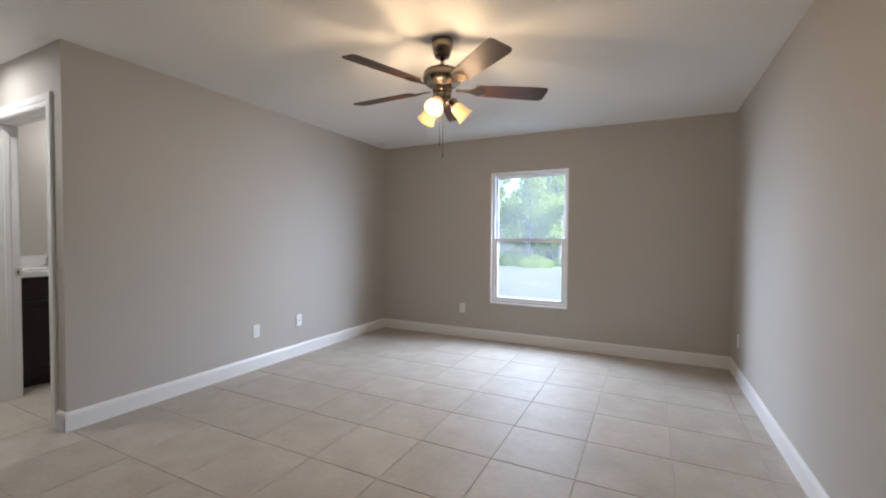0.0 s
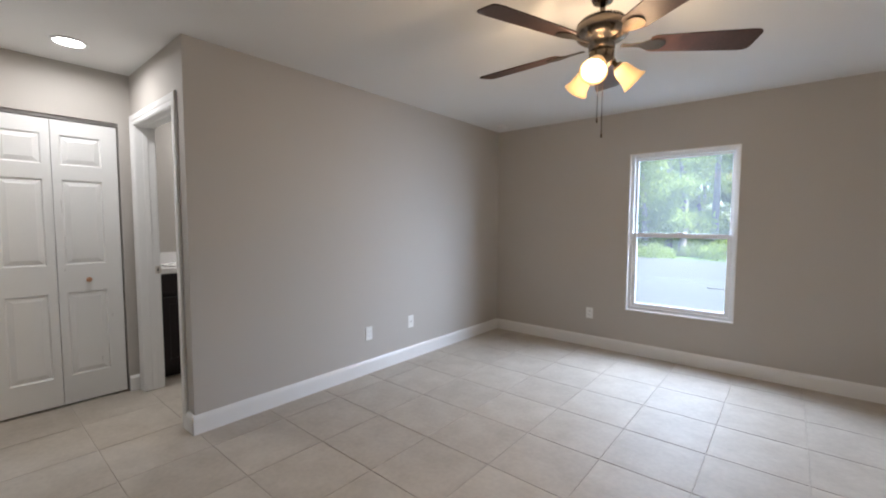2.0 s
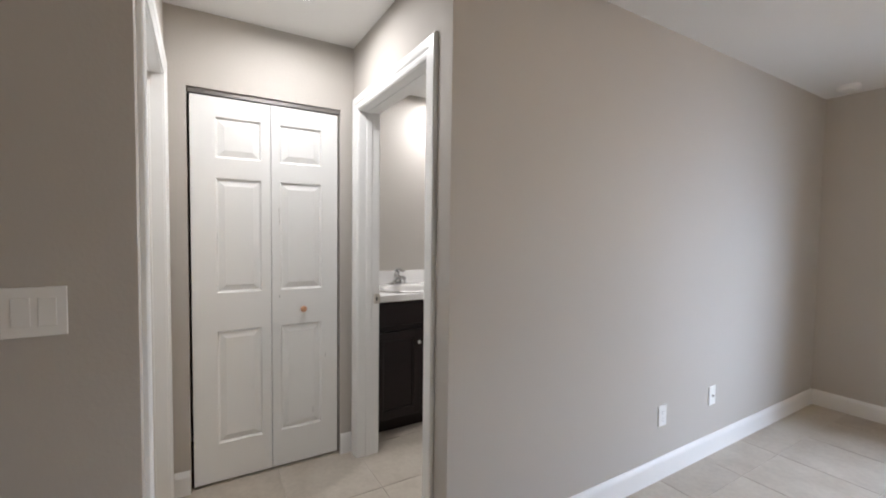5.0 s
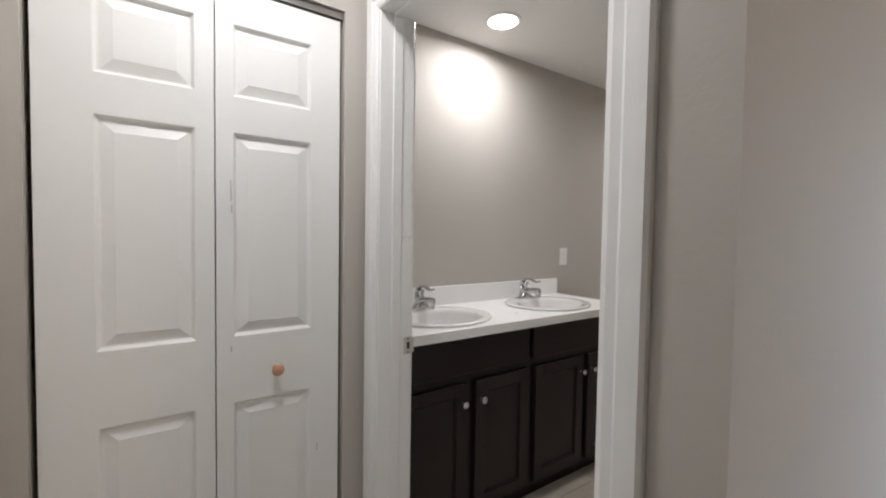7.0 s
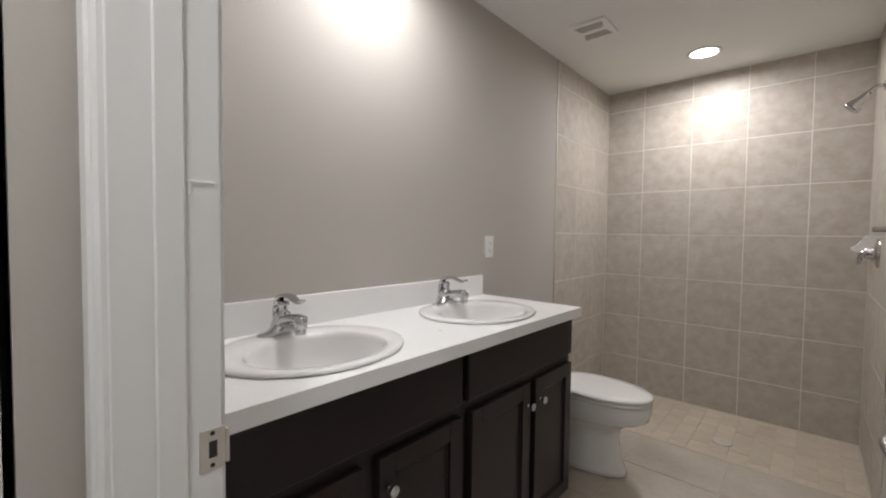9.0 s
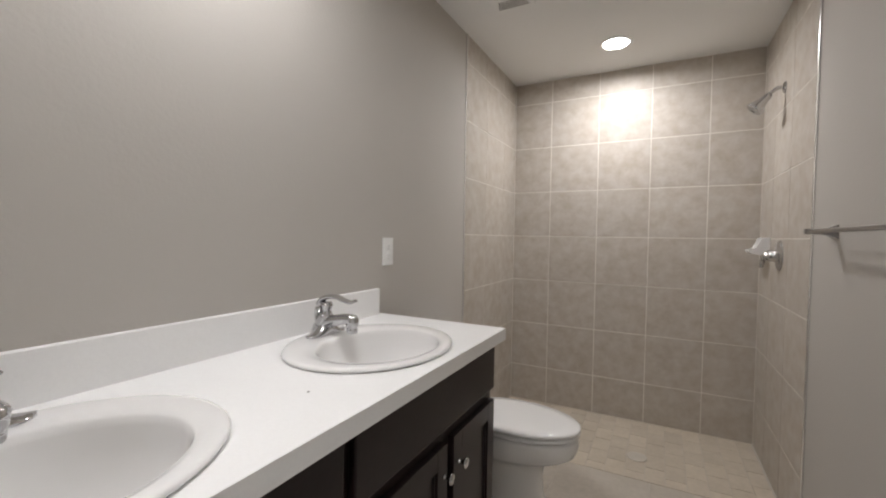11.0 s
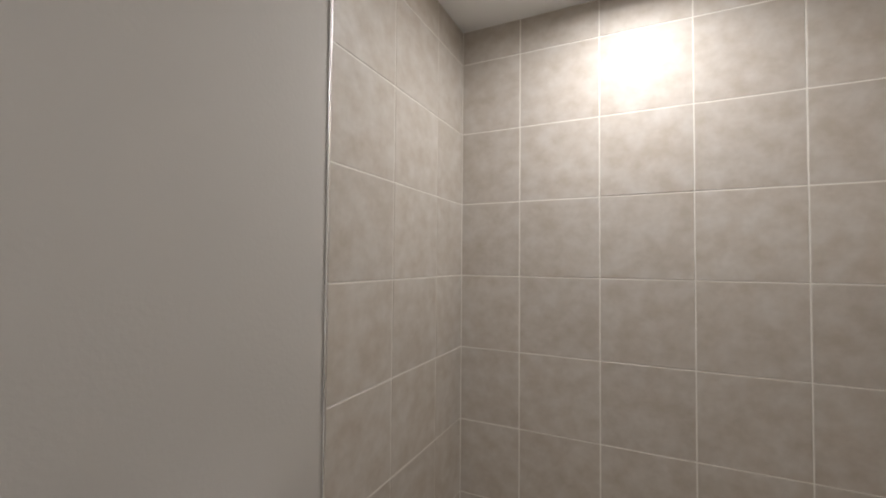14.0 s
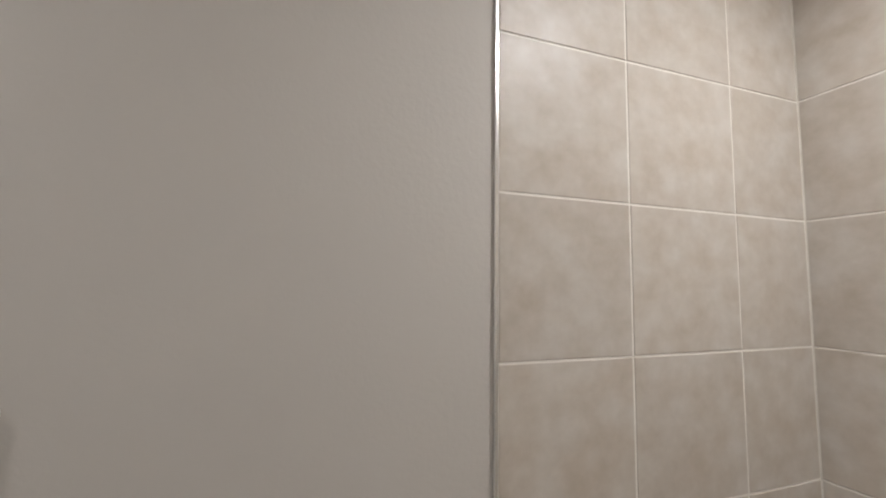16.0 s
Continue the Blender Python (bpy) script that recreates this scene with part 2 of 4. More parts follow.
# ---- setting ----
H = 2.44
wall("wall_bedroom_window", (-3.235, 0.86, 4.70, 4.86, -0.02, H), [(-1.687, -0.785, 0.452, 2.014)])
wall("wall_bedroom_east", (0.74, 0.86, -1.32, 4.70, -0.02, H))
wall("wall_bedroom_south", (-3.36, 0.74, -1.32, -1.2, -0.02, H))
wall("wall_bedroom_west", (-3.357, -3.235, 1.345, 4.86, -0.02, H))
wall("wall_bath_door", (-5.05, -3.235, 1.225, 1.345, -0.02, H), [(-4.2636, -3.4074, -0.02, 2.0666)])
wall("wall_closet", (-4.475, -4.355, 0.165, 1.225, -0.02, H), [(0.373, 1.145, -0.02, 2.067)], axis="y")
wall("wall_hall_south", (-4.355, -3.235, 0.165, 0.285, -0.02, H), [(-4.2016, -3.3684, -0.02, 2.0666)])
wall("wall_bedroom_switch", (-3.355, -3.235, -1.2, 0.165, -0.02, H), [(-0.9666, -0.1384, -0.02, 2.0666)], axis="y")
wall("wall_bath_west", (-5.05, -4.93, 1.345, 4.86, -0.02, H))
wall("wall_bath_north", (-4.93, -3.357, 4.667, 4.86, -0.02, H))
# the next four are unseen, added to stop sky leaking through door gaps
wall("light_stop_closet", (-5.05, -4.475, 0.045, 0.165, -0.02, H))
wall("wall_rear", (-5.05, -3.355, -0.15, -0.03, -0.02, H))
wall("light_stop_rear_end", (-5.05, -4.95, -0.03, 0.045, -0.02, H))
wall("light_stop_entry", (-3.80, -3.70, -1.32, -0.15, -0.02, H))
wall("wall_closet_back", (-5.05, -4.95, 0.165, 1.225, -0.02, H))
box_c = bmesh.new()
add_box(box_c, -5.05, 0.86, -1.32, 4.86, H, H + 0.12)
structure(obj("ceiling", box_c, CEIL), "white painted flat ceiling with fine texture")
floor = structure(box("floor", (-5.05, 0.86, -1.32, 4.86, -0.12, -0.0035), FLOORGROUT), "large square beige porcelain floor tiles with pale grout")


def baseboard(a, b, out):
    """A moulded skirting from a to b on a wall; out is the way into the room."""
    a, b, o = Vector((*a, 0)), Vector((*b, 0)), Vector((*out, 0))
    prof = [(0, 0), (0.015, 0), (0.015, 0.096), (0.012, 0.108), (0.007, 0.117), (0.005, 0.122), (0, 0.122)]
    bm = bmesh.new()
    ring = [[bm.verts.new(p + o * d + Vector((0, 0, z))) for d, z in prof] for p in (a, b)]
    for k in range(len(prof)):
        j = (k + 1) % len(prof)
        bm.faces.new((ring[0][k], ring[0][j], ring[1][j], ring[1][k]))
    bm.faces.new(ring[0])
    bm.faces.new(ring[1])
    return structure(obj("baseboard", bm, TRIM), "white painted moulded baseboard")


baseboard((-3.235, 1.21), (-3.235, 4.70), (1, 0))
baseboard((-3.22, 4.70), (0.725, 4.70), (0, -1))
baseboard((0.74, 4.70), (0.74, -1.2), (-1, 0))
baseboard((-3.22, 1.225), (-3.345, 1.225), (0, -1))
baseboard((-4.355, 1.147), (-4.355, 1.213), (1, 0))
baseboard((-4.355, 0.30), (-4.355, 0.371), (1, 0))
baseboard((-3.235, 0.30), (-3.235, -0.07), (1, 0))
baseboard((0.725, -1.2), (-3.22, -1.2), (0, 1))
baseboard((-4.93, 2.93), (-4.93, 3.72), (1, 0))
baseboard((-3.357, 1.36), (-3.357, 3.69), (-1, 0))


def casing(name, x0, x1, top, y, out, w=0.083, rev=0.005, axis="x", foot=0.0):
    """Moulded door casing round an opening, as two legs and a head."""
    prof = [(0, 0.009), (0.012, 0.013), (0.03, 0.0125), (0.036, 0.0165), (0.06, 0.0175), (0.072, 0.0175), (w - 0.004, 0.015), (w, 0.011)]
    bm = bmesh.new()
    line = [(x0 - rev, foot, -1, 0), (x0 - rev, top + rev, -1, 1), (x1 + rev, top + rev, 1, 1), (x1 + rev, foot, 1, 0)]
    rings = []
    for u, z, du, dz in line:
        pts = [(u, z, 0)] + [(u + du * d, z + dz * d, h) for d, h in prof] + [(u + du * w, z + dz * w, 0)]
        rings.append([bm.verts.new((p[0], y + out * p[2], p[1]) if axis == "x" else (y + out * p[2], p[0], p[1])) for p in pts])
    k_n = len(rings[0])
    for a, b in zip(rings, rings[1:]):
        for k in range(k_n):
            j = (k + 1) % k_n
            bm.faces.new((a[k], a[j], b[j], b[k]))
    bm.faces.new(rings[0])
    bm.faces.new(rings[-1])
    return structure(obj(name, bm, TRIM), "white painted moulded door casing")


def jamb(name, x0, x1, top, y0, y1, stop_y, axis="x"):
    bm = bmesh.new()
    t = 0.0165

    def b(u0, u1, v0, v1, z0, z1, bev=0.0015):
        add_box(bm, *((u0, u1, v0, v1) if axis == "x" else (v0, v1, u0, u1)), z0, z1, bev, 1)
    b(x0 - t, x0, y0, y1, 0, top + t)
    b(x1, x1 + t, y0, y1, 0, top + t)
    b(x0, x1, y0, y1, top, top + t)
    s0, s1 = stop_y
    b(x0, x0 + 0.006, s0, s1, 0, top - 0.006, 0.002)
    b(x1 - 0.006, x1, s0, s1, 0, top - 0.006, 0.002)
    b(x0, x1, s0, s1, top - 0.006, top, 0.002)
    return structure(obj(name, bm, TRIM), "white painted wooden door jamb with stop")


BX0, BX1, BTOP = -4.247, -3.424, 2.05
jamb("door_frame_bath", BX0, BX1, BTOP, 1.222, 1.348, (1.268, 1.303))
casing("door_trim_bath", BX0, BX1, BTOP, 1.225, -1, w=0.078)
casing("door_trim_bath_inner", BX0, BX1, BTOP, 1.345, 1, w=0.055)
jamb("door_frame_hall", -4.185, -3.385, 2.05, 0.162, 0.288, (0.205, 0.24))
casing("door_trim_hall", -4.185, -3.385, 2.05, 0.285, 1, w=0.083)
jamb("door_frame_entry", -0.95, -0.155, 2.05, -3.358, -3.232, (-3.30, -3.27), axis="y")
casing("door_trim_entry", -0.95, -0.155, 2.05, -3.235, 1, w=0.083, axis="y")


def panel_door(name, w, h, thick, panels, material, m, label, category, rise=0.011):
    """A moulded panel leaf: local x across, z up, front towards -y. panels: (x0, x1, z0, z1)."""
    bm = bmesh.new()
    xs = sorted({0, w, *(p[0] for p in panels), *(p[1] for p in panels)})
    zs = sorted({0, h, *(p[2] for p in panels), *(p[3] for p in panels)})

    def quad(a, b, c, d):
        bm.faces.new([bm.verts.new(v) for v in (a, b, c, d)])
    for sgn, yy in ((1, 0.0), (-1, thick)):
        for i in range(len(xs) - 1):
            for j in range(len(zs) - 1):
                x0, x1, z0, z1 = xs[i], xs[i + 1], zs[j], zs[j + 1]
                cx, cz = (x0 + x1) / 2, (z0 + z1) / 2
                if any(p[0] < cx < p[1] and p[2] < cz < p[3] for p in panels):
                    continue
                quad((x0, yy, z0), (x1, yy, z0), (x1, yy, z1), (x0, yy, z1))
        for x0, x1, z0, z1 in panels:
            rings = []
            for inset, d in ((0, 0), (0.003, 0.003), (0.008, rise), (0.012, rise + 0.0005), (0.037, 0.0035), (0.041, 0.002)):
                rings.append([(x0 + inset, yy + sgn * d, z0 + inset), (x1 - inset, yy + sgn * d, z0 + inset), (x1 - inset, yy + sgn * d, z1 - inset), (x0 + inset, yy + sgn * d, z1 - inset)])
            for a, b in zip(rings, rings[1:]):
                for k in range(4):
                    quad(a[k], a[(k + 1) % 4], b[(k + 1) % 4], b[k])
            quad(*rings[-1])
    for a, b in (((0, 0), (w, 0)), ((w, 0), (w, h)), ((w, h), (0, h)), ((0, h), (0, 0))):
        quad((a[0], 0, a[1]), (b[0], 0, b[1]), (b[0], thick, b[1]), (a[0], thick, a[1]))
    bmesh.ops.remove_doubles(bm, verts=bm.verts, dist=1e-5)
    ob = obj(name, bm, material)
    ob.matrix_world = m
    if label:
        tagged(ob, label, category)
    return ob


# ---- hall: bifold closet door, side door ----
bifold = new("bifold_door")
tagged(bifold, "white moulded six-panel bifold closet door with wooden knob, closed", "door")
PZ = [(0.203, 0.808), (1.008, 1.610), (1.714, 1.922)]
for k, (y0, w) in enumerate(((0.386, 0.3775), (0.767, 0.3665))):
    a, b = ((0.112, 0.330) if k == 0 else (0.045, 0.272))
    leaf = panel_door("leaf", w, 2.022, 0.034, [(a, b, z0, z1) for z0, z1 in PZ], DOOR, pose(-4.372, y0, 0.014, 0, 0, 90), "", "")
    leaf.parent = bifold
bm = bmesh.new()
lathe(bm, [(0.011, 0), (0.009, 0.006), (0.0075, 0.012), (0.010, 0.018), (0.0165, 0.024), (0.018, 0.029), (0.0165, 0.034), (0.010, 0.0375), (0.002, 0.0385)], pose(-4.372, 0.932, 0.908, 0, 90, 0), 24)
tagged(obj("knob", bm, KNOBWOOD, True, bifold), "round unpainted wooden knob")
bm = bmesh.new()
add_box(bm, -4.408, -4.366, 0.376, 1.142, 2.042, 2.064, 0.001, 1)
tagged(obj("track", bm, NICKEL, False, bifold), "grey metal top track")

side_door = panel_door("hall_door", 0.794, 2.035, 0.035, [(x, x + 0.27, z0, z1) for x in (0.105, 0.42) for z0, z1 in ((0.2, 0.82), (0.96, 1.6), (1.71, 1.92))], DOOR, pose(-4.182, 0.168, 0.008), "white moulded six-panel door in the hall, closed", "door")
entry_door = panel_door("entry_door", 0.789, 2.035, 0.035, [(x, x + 0.27, z0, z1) for x in (0.105, 0.42) for z0, z1 in ((0.2, 0.82), (0.96, 1.6), (1.71, 1.92))], DOOR, pose(-3.303, -0.947, 0.008, 0, 0, 90), "white moulded six-panel bedroom door, closed", "door")

# open bathroom door against the east wall, with knob and hinges
bath_door = new("bathroom_door")
tagged(bath_door, "white moulded six-panel bathroom door standing open along the wall", "door")
leaf = panel_door("leaf", 0.80, 2.03, 0.038, [(x, x + 0.27, z0, z1) for x in (0.105, 0.42) for z0, z1 in ((0.2, 0.82), (0.96, 1.6), (1.71, 1.92))], DOOR, pose(-3.435, 1.352, 0.012, 0, 0, 90), "", "")
leaf.parent = bath_door
bm = bmesh.new()
lathe(bm, [(0.033, 0), (0.033, 0.004), (0.029, 0.009), (0.014, 0.013), (0.012, 0.03), (0.012, 0.040)], pose(-3.473, 2.085, 0.94, 0, -90, 0), 28)
p = smooth_path([(-3.505, 2.085, 0.94), (-3.516, 2.080, 0.940), (-3.521, 2.064, 0.940), (-3.521, 2.040, 0.938), (-3.517, 2.020, 0.935), (-3.512, 2.003, 0.930)], 4)
tube(bm, p, [0.0125 - 0.004 * k / (len(p) - 1) for k in range(len(p))], 16, 0.85)
tagged(obj("lever_handle", bm, NICKEL, True, bath_door), "brushed nickel lever handle")
for z in (0.30, 1.11, 1.80):
    bm = bmesh.new()
    add_box(bm, -3.471, -3.428, 1.3485, 1.352, z - 0.045, z + 0.045, 0.001, 1)
    lathe(bm, [(0.0055, z - 0.045), (0.0055, z + 0.045)], pose(-3.436, 1.356, 0), 12)
    for dz in (-0.028, 0.0, 0.028):
        lathe(bm, [(0.004, 0), (0.003, 0.0012)], pose(-3.453 + 0.006 * math.copysign(1, dz), 1.3485, z + dz, 90, 0, 0), 10)
    tagged(obj("hinge", bm, TRIM, False, bath_door), "painted-over butt hinge with screws")

# scuffs and a paint chip
bm = bmesh.new()
for yy, zz, hh in ((0.806, 1.455, 0.03), (0.808, 1.40, 0.012), (0.806, 0.985, 0.008), (1.062, 0.62, 0.012), (0.99, 0.30, 0.018)):
    add_box(bm, -4.3722, -4.3716, yy - 0.001, yy + 0.001, zz - hh, zz + hh)
tagged(obj("scuff_marks", bm, NICKEL, False, bifold), "thin grey scuff marks")
bm = bmesh.new()
add_box(bm, -4.2475, -4.2445, 1.304, 1.34, 1.326, 1.330, 0.001, 1)
add_box(bm, -4.2475, -4.2450, 1.306, 1.312, 1.31, 1.327, 0.001, 1)
tagged(obj("paint_chip", bm, TRIM), "lifted sliver of white paint on the door jamb", "paint chip")

# strike plate
bm = bmesh.new()
add_box(bm, -4.2475, -4.2455, 1.318, 1.352, 0.922, 0.982, 0.0008, 1)
add_box(bm, -4.2475, -4.2425, 1.352, 1.357, 0.927, 0.977, 0.001, 1)
sp = obj("strike_plate", bm, STEEL)
tagged(sp, "brushed nickel strike plate on the white door jamb", "hardware")
# a dark block on the plate paints the hole's shade; the screws share it
bm = bmesh.new()
add_box(bm, -4.2456, -4.2450, 1.330, 1.341, 0.940, 0.964)
for z in (0.929, 0.975):
    lathe(bm, [(0.0035, 0), (0.003, 0.001)], pose(-4.2457, 1.335, z, 0, 90, 0), 10)
obj("latch_hole", bm, DARKSLOT, False, sp)


# ---- electrical plates and ceiling fittings ----
def plate(name, m, label, gangs=0, w=0.073, h=0.117, duplex=False):
    """A wall plate facing local -y, centred at the pose m; gangs of rocker switches or a duplex outlet."""
    root = new(name)
    root.matrix_world = m
    tagged(root, label, "switch" if gangs else "outlet")
    bm = bmesh.new()
    add_box(bm, -w / 2, w / 2, -0.006, 0.0, -h / 2, h / 2, 0.002, 2)
    obj("cover", bm, PLASTIC, False, root)
    if gangs:
        for g in range(gangs):
            c = (g - (gangs - 1) / 2) * 0.046
            bm = bmesh.new()
            add_box(bm, c - 0.0165, c + 0.0165, -0.0085, -0.005, -0.0335, 0.0335, 0.001, 1)
            for v in bm.verts:
                if v.co.y < -0.007:
                    v.co.y += 0.03 * v.co.z * (1 if g else -1)
            obj("rocker", bm, PLASTIC, False, root)
    if duplex:
        for c in (-0.0195, 0.0195):
            bm = bmesh.new()
            lathe(bm, [(0.0172, 0), (0.0172, 0.0012), (0.0160, 0.0018)], pose(0, -0.006, c, 90, 0, 0), 24, 1.0, 0.82)
            obj("socket", bm, PLASTIC, False, root)
            # no real openings: grey blocks carry the shade inside the socket slots
            bm = bmesh.new()
            for dx, hh in ((-0.0063, 0.0042), (0.0063, 0.0034)):
                add_box(bm, dx - 0.0011, dx + 0.0011, -0.0083, -0.0075, c + 0.003 - hh, c + 0.003 + hh)
            lathe(bm, [(0.0024, 0), (0.0024, 0.0008)], pose(0, -0.0075, c - 0.0085, 90, 0, 0), 12)
            obj("slots", bm, SLOTSHADE, False, root)
        bm = bmesh.new()
        lathe(bm, [(0.0028, 0), (0.0024, 0.0012)], pose(0, -0.006, 0, 90, 0, 0), 12)
        obj("screw", bm, PLASTIC, False, root)
    return root


plate("switch_plate", pose(-3.235, 0.089, 1.163, 0, 0, 90), "white two-gang rocker switch plate on the greige wall", gangs=2, w=0.117)
plate("wall_outlet", pose(-3.235, 2.622, 0.356, 0, 0, 90), "white duplex outlet plate low on the greige wall", duplex=True)
coax = plate("cable_outlet", pose(-3.235, 3.145, 0.367, 0, 0, 90), "white cable jack plate low on the greige wall")
bm = bmesh.new()
lathe(bm, [(0.0065, 0), (0.0065, 0.003), (0.0045, 0.003), (0.0045, 0.009)], pose(0, -0.006, 0, 90, 0, 0), 12)
obj("jack", bm, NICKEL, False, coax)
plate("wall_outlet", pose(-2.055, 4.70, 0.364, 0, 0, 0), "white duplex outlet plate low on the window wall", duplex=True)
plate("wall_outlet", pose(0.74, 4.36, 0.344, 0, 0, -90), "white duplex outlet plate low on the greige wall", duplex=True)
plate("wall_outlet", pose(-4.93, 2.960, 1.193, 0, 0, 90), "white duplex outlet plate above the vanity", duplex=True)


def downlight(x, y):
    root = new("downlight")
    root.matrix_world = pose(x, y, H)
    tagged(root, "round white recessed downlight, switched on", "ceiling light", "round downlights")
    bm = bmesh.new()
    lathe(bm, [(0.080, 0.0), (0.094, 0.0), (0.094, -0.004), (0.088, -0.008), (0.076, -0.008), (0.074, -0.004)], None, 40, cap=False)
    obj("trim_ring", bm, TRIM, True, root)
    bm = bmesh.new()
    lathe(bm, [(0.075, -0.0045), (0.072, -0.0055), (0.03, -0.0065), (0.001, -0.0068)], None, 40)
    obj("lens", bm, DISC, True, root)


for lx, ly, _ in DOWNLIGHTS.values():
    downlight(lx, ly)

bm = bmesh.new()
lathe(bm, [(0.062, 0.0), (0.065, -0.006), (0.064, -0.022), (0.056, -0.032), (0.03, -0.036), (0.001, -0.036)], pose(-3.03, 4.44, H), 36)
tagged(obj("smoke_detector", bm, PLASTIC, True), "round white smoke detector on the ceiling", "smoke detector")

vent = new("exhaust_vent")
vent.matrix_world = pose(-4.59, 3.475, H)
tagged(vent, "square white slotted exhaust fan grille on the ceiling", "vent")
bm = bmesh.new()
add_box(bm, -0.105, 0.105, -0.11, 0.11, -0.012, 0, 0.005, 2)
obj("grille_frame", bm, PLASTIC, False, vent)
# grey strips under the flat grille put the slots' shade into colour
bm = bmesh.new()
for k in range(20):
    yy = -0.082 + 0.164 * k / 19
    if abs(yy) < 0.02:
        continue
    ww = 0.055 + 0.025 * abs(yy) / 0.082
    add_box(bm, -ww, ww, yy - 0.0021, yy + 0.0021, -0.0126, -0.0119)
obj("slots", bm, SLOTSHADE, False, vent)

# ---- ceiling fan ----
fan = new("ceiling_fan")
fan.matrix_world = pose(*FAN, 0)
tagged(fan, "five-blade dark walnut ceiling fan with three lit glass shades", "ceiling fan")
bm = bmesh.new()
lathe(bm, [(0.066, 2.44), (0.067, 2.425), (0.062, 2.39), (0.05, 2.352), (0.043, 2.338), (0.018, 2.334)], None, 36)
obj("canopy", bm, PEWTER, True, fan)
bm = bmesh.new()
lathe(bm, [(0.0125, 2.345), (0.0125, 2.262)], None, 20)
obj("downrod", bm, PEWTER, True, fan)
bm = bmesh.new()
lathe(bm, [(0.02, 2.277), (0.05, 2.272), (0.09, 2.258), (0.112, 2.236), (0.118, 2.21), (0.112, 2.185), (0.092, 2.17), (0.062, 2.163), (0.058, 2.15), (0.058, 2.125)], None, 44)
obj("motor_housing", bm, PEWTER, True, fan)
bm = bmesh.new()
for k in range(44):
    a = 2 * math.pi * k / 44
    m = pose(0, 0, 0, 0, 0, math.degrees(a))
    b2 = [m @ Vector(v) for v in ((0.093, -0.003, 2.2575), (0.093, 0.003, 2.2575), (0.1125, 0.003, 2.2365), (0.1125, -0.003, 2.2365))]
    lift = [v + Vector((0, 0, 0.0035)) for v in b2]
    va, vb = [bm.verts.new(v) for v in b2], [bm.verts.new(v) for v in lift]
    bm.faces.new(vb)
    for q in range(4):
        bm.faces.new((va[q], va[(q + 1) % 4], vb[(q + 1) % 4], vb[q]))
obj("ribs", bm, PEWTER, False, fan)
bm = bmesh.new()
lathe(bm, [(0.05, 2.125), (0.056, 2.12), (0.056, 2.085), (0.048, 2.06), (0.03, 2.045), (0.01, 2.036), (0.002, 2.03)], None, 36)
obj("switch_housing", bm, PEWTER, True, fan)


def blade_mesh():
    bm = bmesh.new()
    outline = [(0.205, 0.045), (0.23, 0.056), (0.45, 0.066), (0.615, 0.071), (0.642, 0.068), (0.656, 0.058), (0.66, 0.045)]
    pts = [(x, y) for x, y in outline] + [(x, -y) for x, y in reversed(outline)]
    lo = [bm.verts.new((x, y, -0.003)) for x, y in pts]
    hi = [bm.verts.new((x, y, 0.003)) for x, y in pts]
    bm.faces.new(lo)
    bm.faces.new(hi)
    for k in range(len(pts)):
        j = (k + 1) % len(pts)
        bm.faces.new((lo[k], lo[j], hi[j], hi[k]))
    return bm


def iron_mesh():
    bm = bmesh.new()
    line = [(0.085, 0.013), (0.13, 0.011), (0.17, 0.016), (0.20, 0.034), (0.235, 0.04), (0.262, 0.03), (0.275, 0.008)]
    pts = line + [(x, -y) for x, y in reversed(line)]
    lo = [bm.verts.new((x, y, -0.008)) for x, y in pts]
    hi = [bm.verts.new((x, y, -0.0035)) for x, y in pts]
    bm.faces.new(lo)
    bm.faces.new(hi)
    for k in range(len(pts)):
        j = (k + 1) % len(pts)
        bm.faces.new((lo[k], lo[j], hi[j], hi[k]))
    return bm


blade_0 = obj("blade", blade_mesh(), BLADE, False, fan)
iron_0 = obj("blade_bracket", iron_mesh(), PEWTER, False, fan)
for k in range(5):
    m = pose(0, 0, 2.148, 0, 0, 34 + 72 * k) @ pose(0, 0, 0, -12, 0, 0)
    for src in (blade_0, iron_0):
        ob = src if k == 0 else new(src.name.split(".")[0], src.data)
        ob.parent = fan
        ob.matrix_basis = m
for a in SHADES:
    m = pose(0, 0, 2.075, 0, 0, a) @ pose(0.052, 0, 0, 0, 132, 0)
    bm = bmesh.new()
    lathe(bm, [(0.011, -0.02), (0.011, 0.02), (0.022, 0.024), (0.024, 0.042)], m, 20)
    obj("arm", bm, PEWTER, True, fan)
    bm = bmesh.new()
    lathe(bm, [(0.024, 0.036), (0.034, 0.046), (0.040, 0.066), (0.043, 0.092), (0.049, 0.118), (0.060, 0.138), (0.058, 0.139), (0.047, 0.117), (0.041, 0.092), (0.038, 0.066), (0.032, 0.049)], m, 32, cap=False)
    shade = tagged(obj("shade", bm, FROST, True, fan), "lit amber-white frosted glass bell shade")
    shade.visible_shadow = False
    bm = bmesh.new()
    lathe(bm, [(0.012, 0.045), (0.016, 0.06), (0.027, 0.085), (0.028, 0.10), (0.02, 0.115), (0.004, 0.121)], m, 20)
    tagged(obj("bulb", bm, BULB, True, fan), "glowing bulb").visible_shadow = False
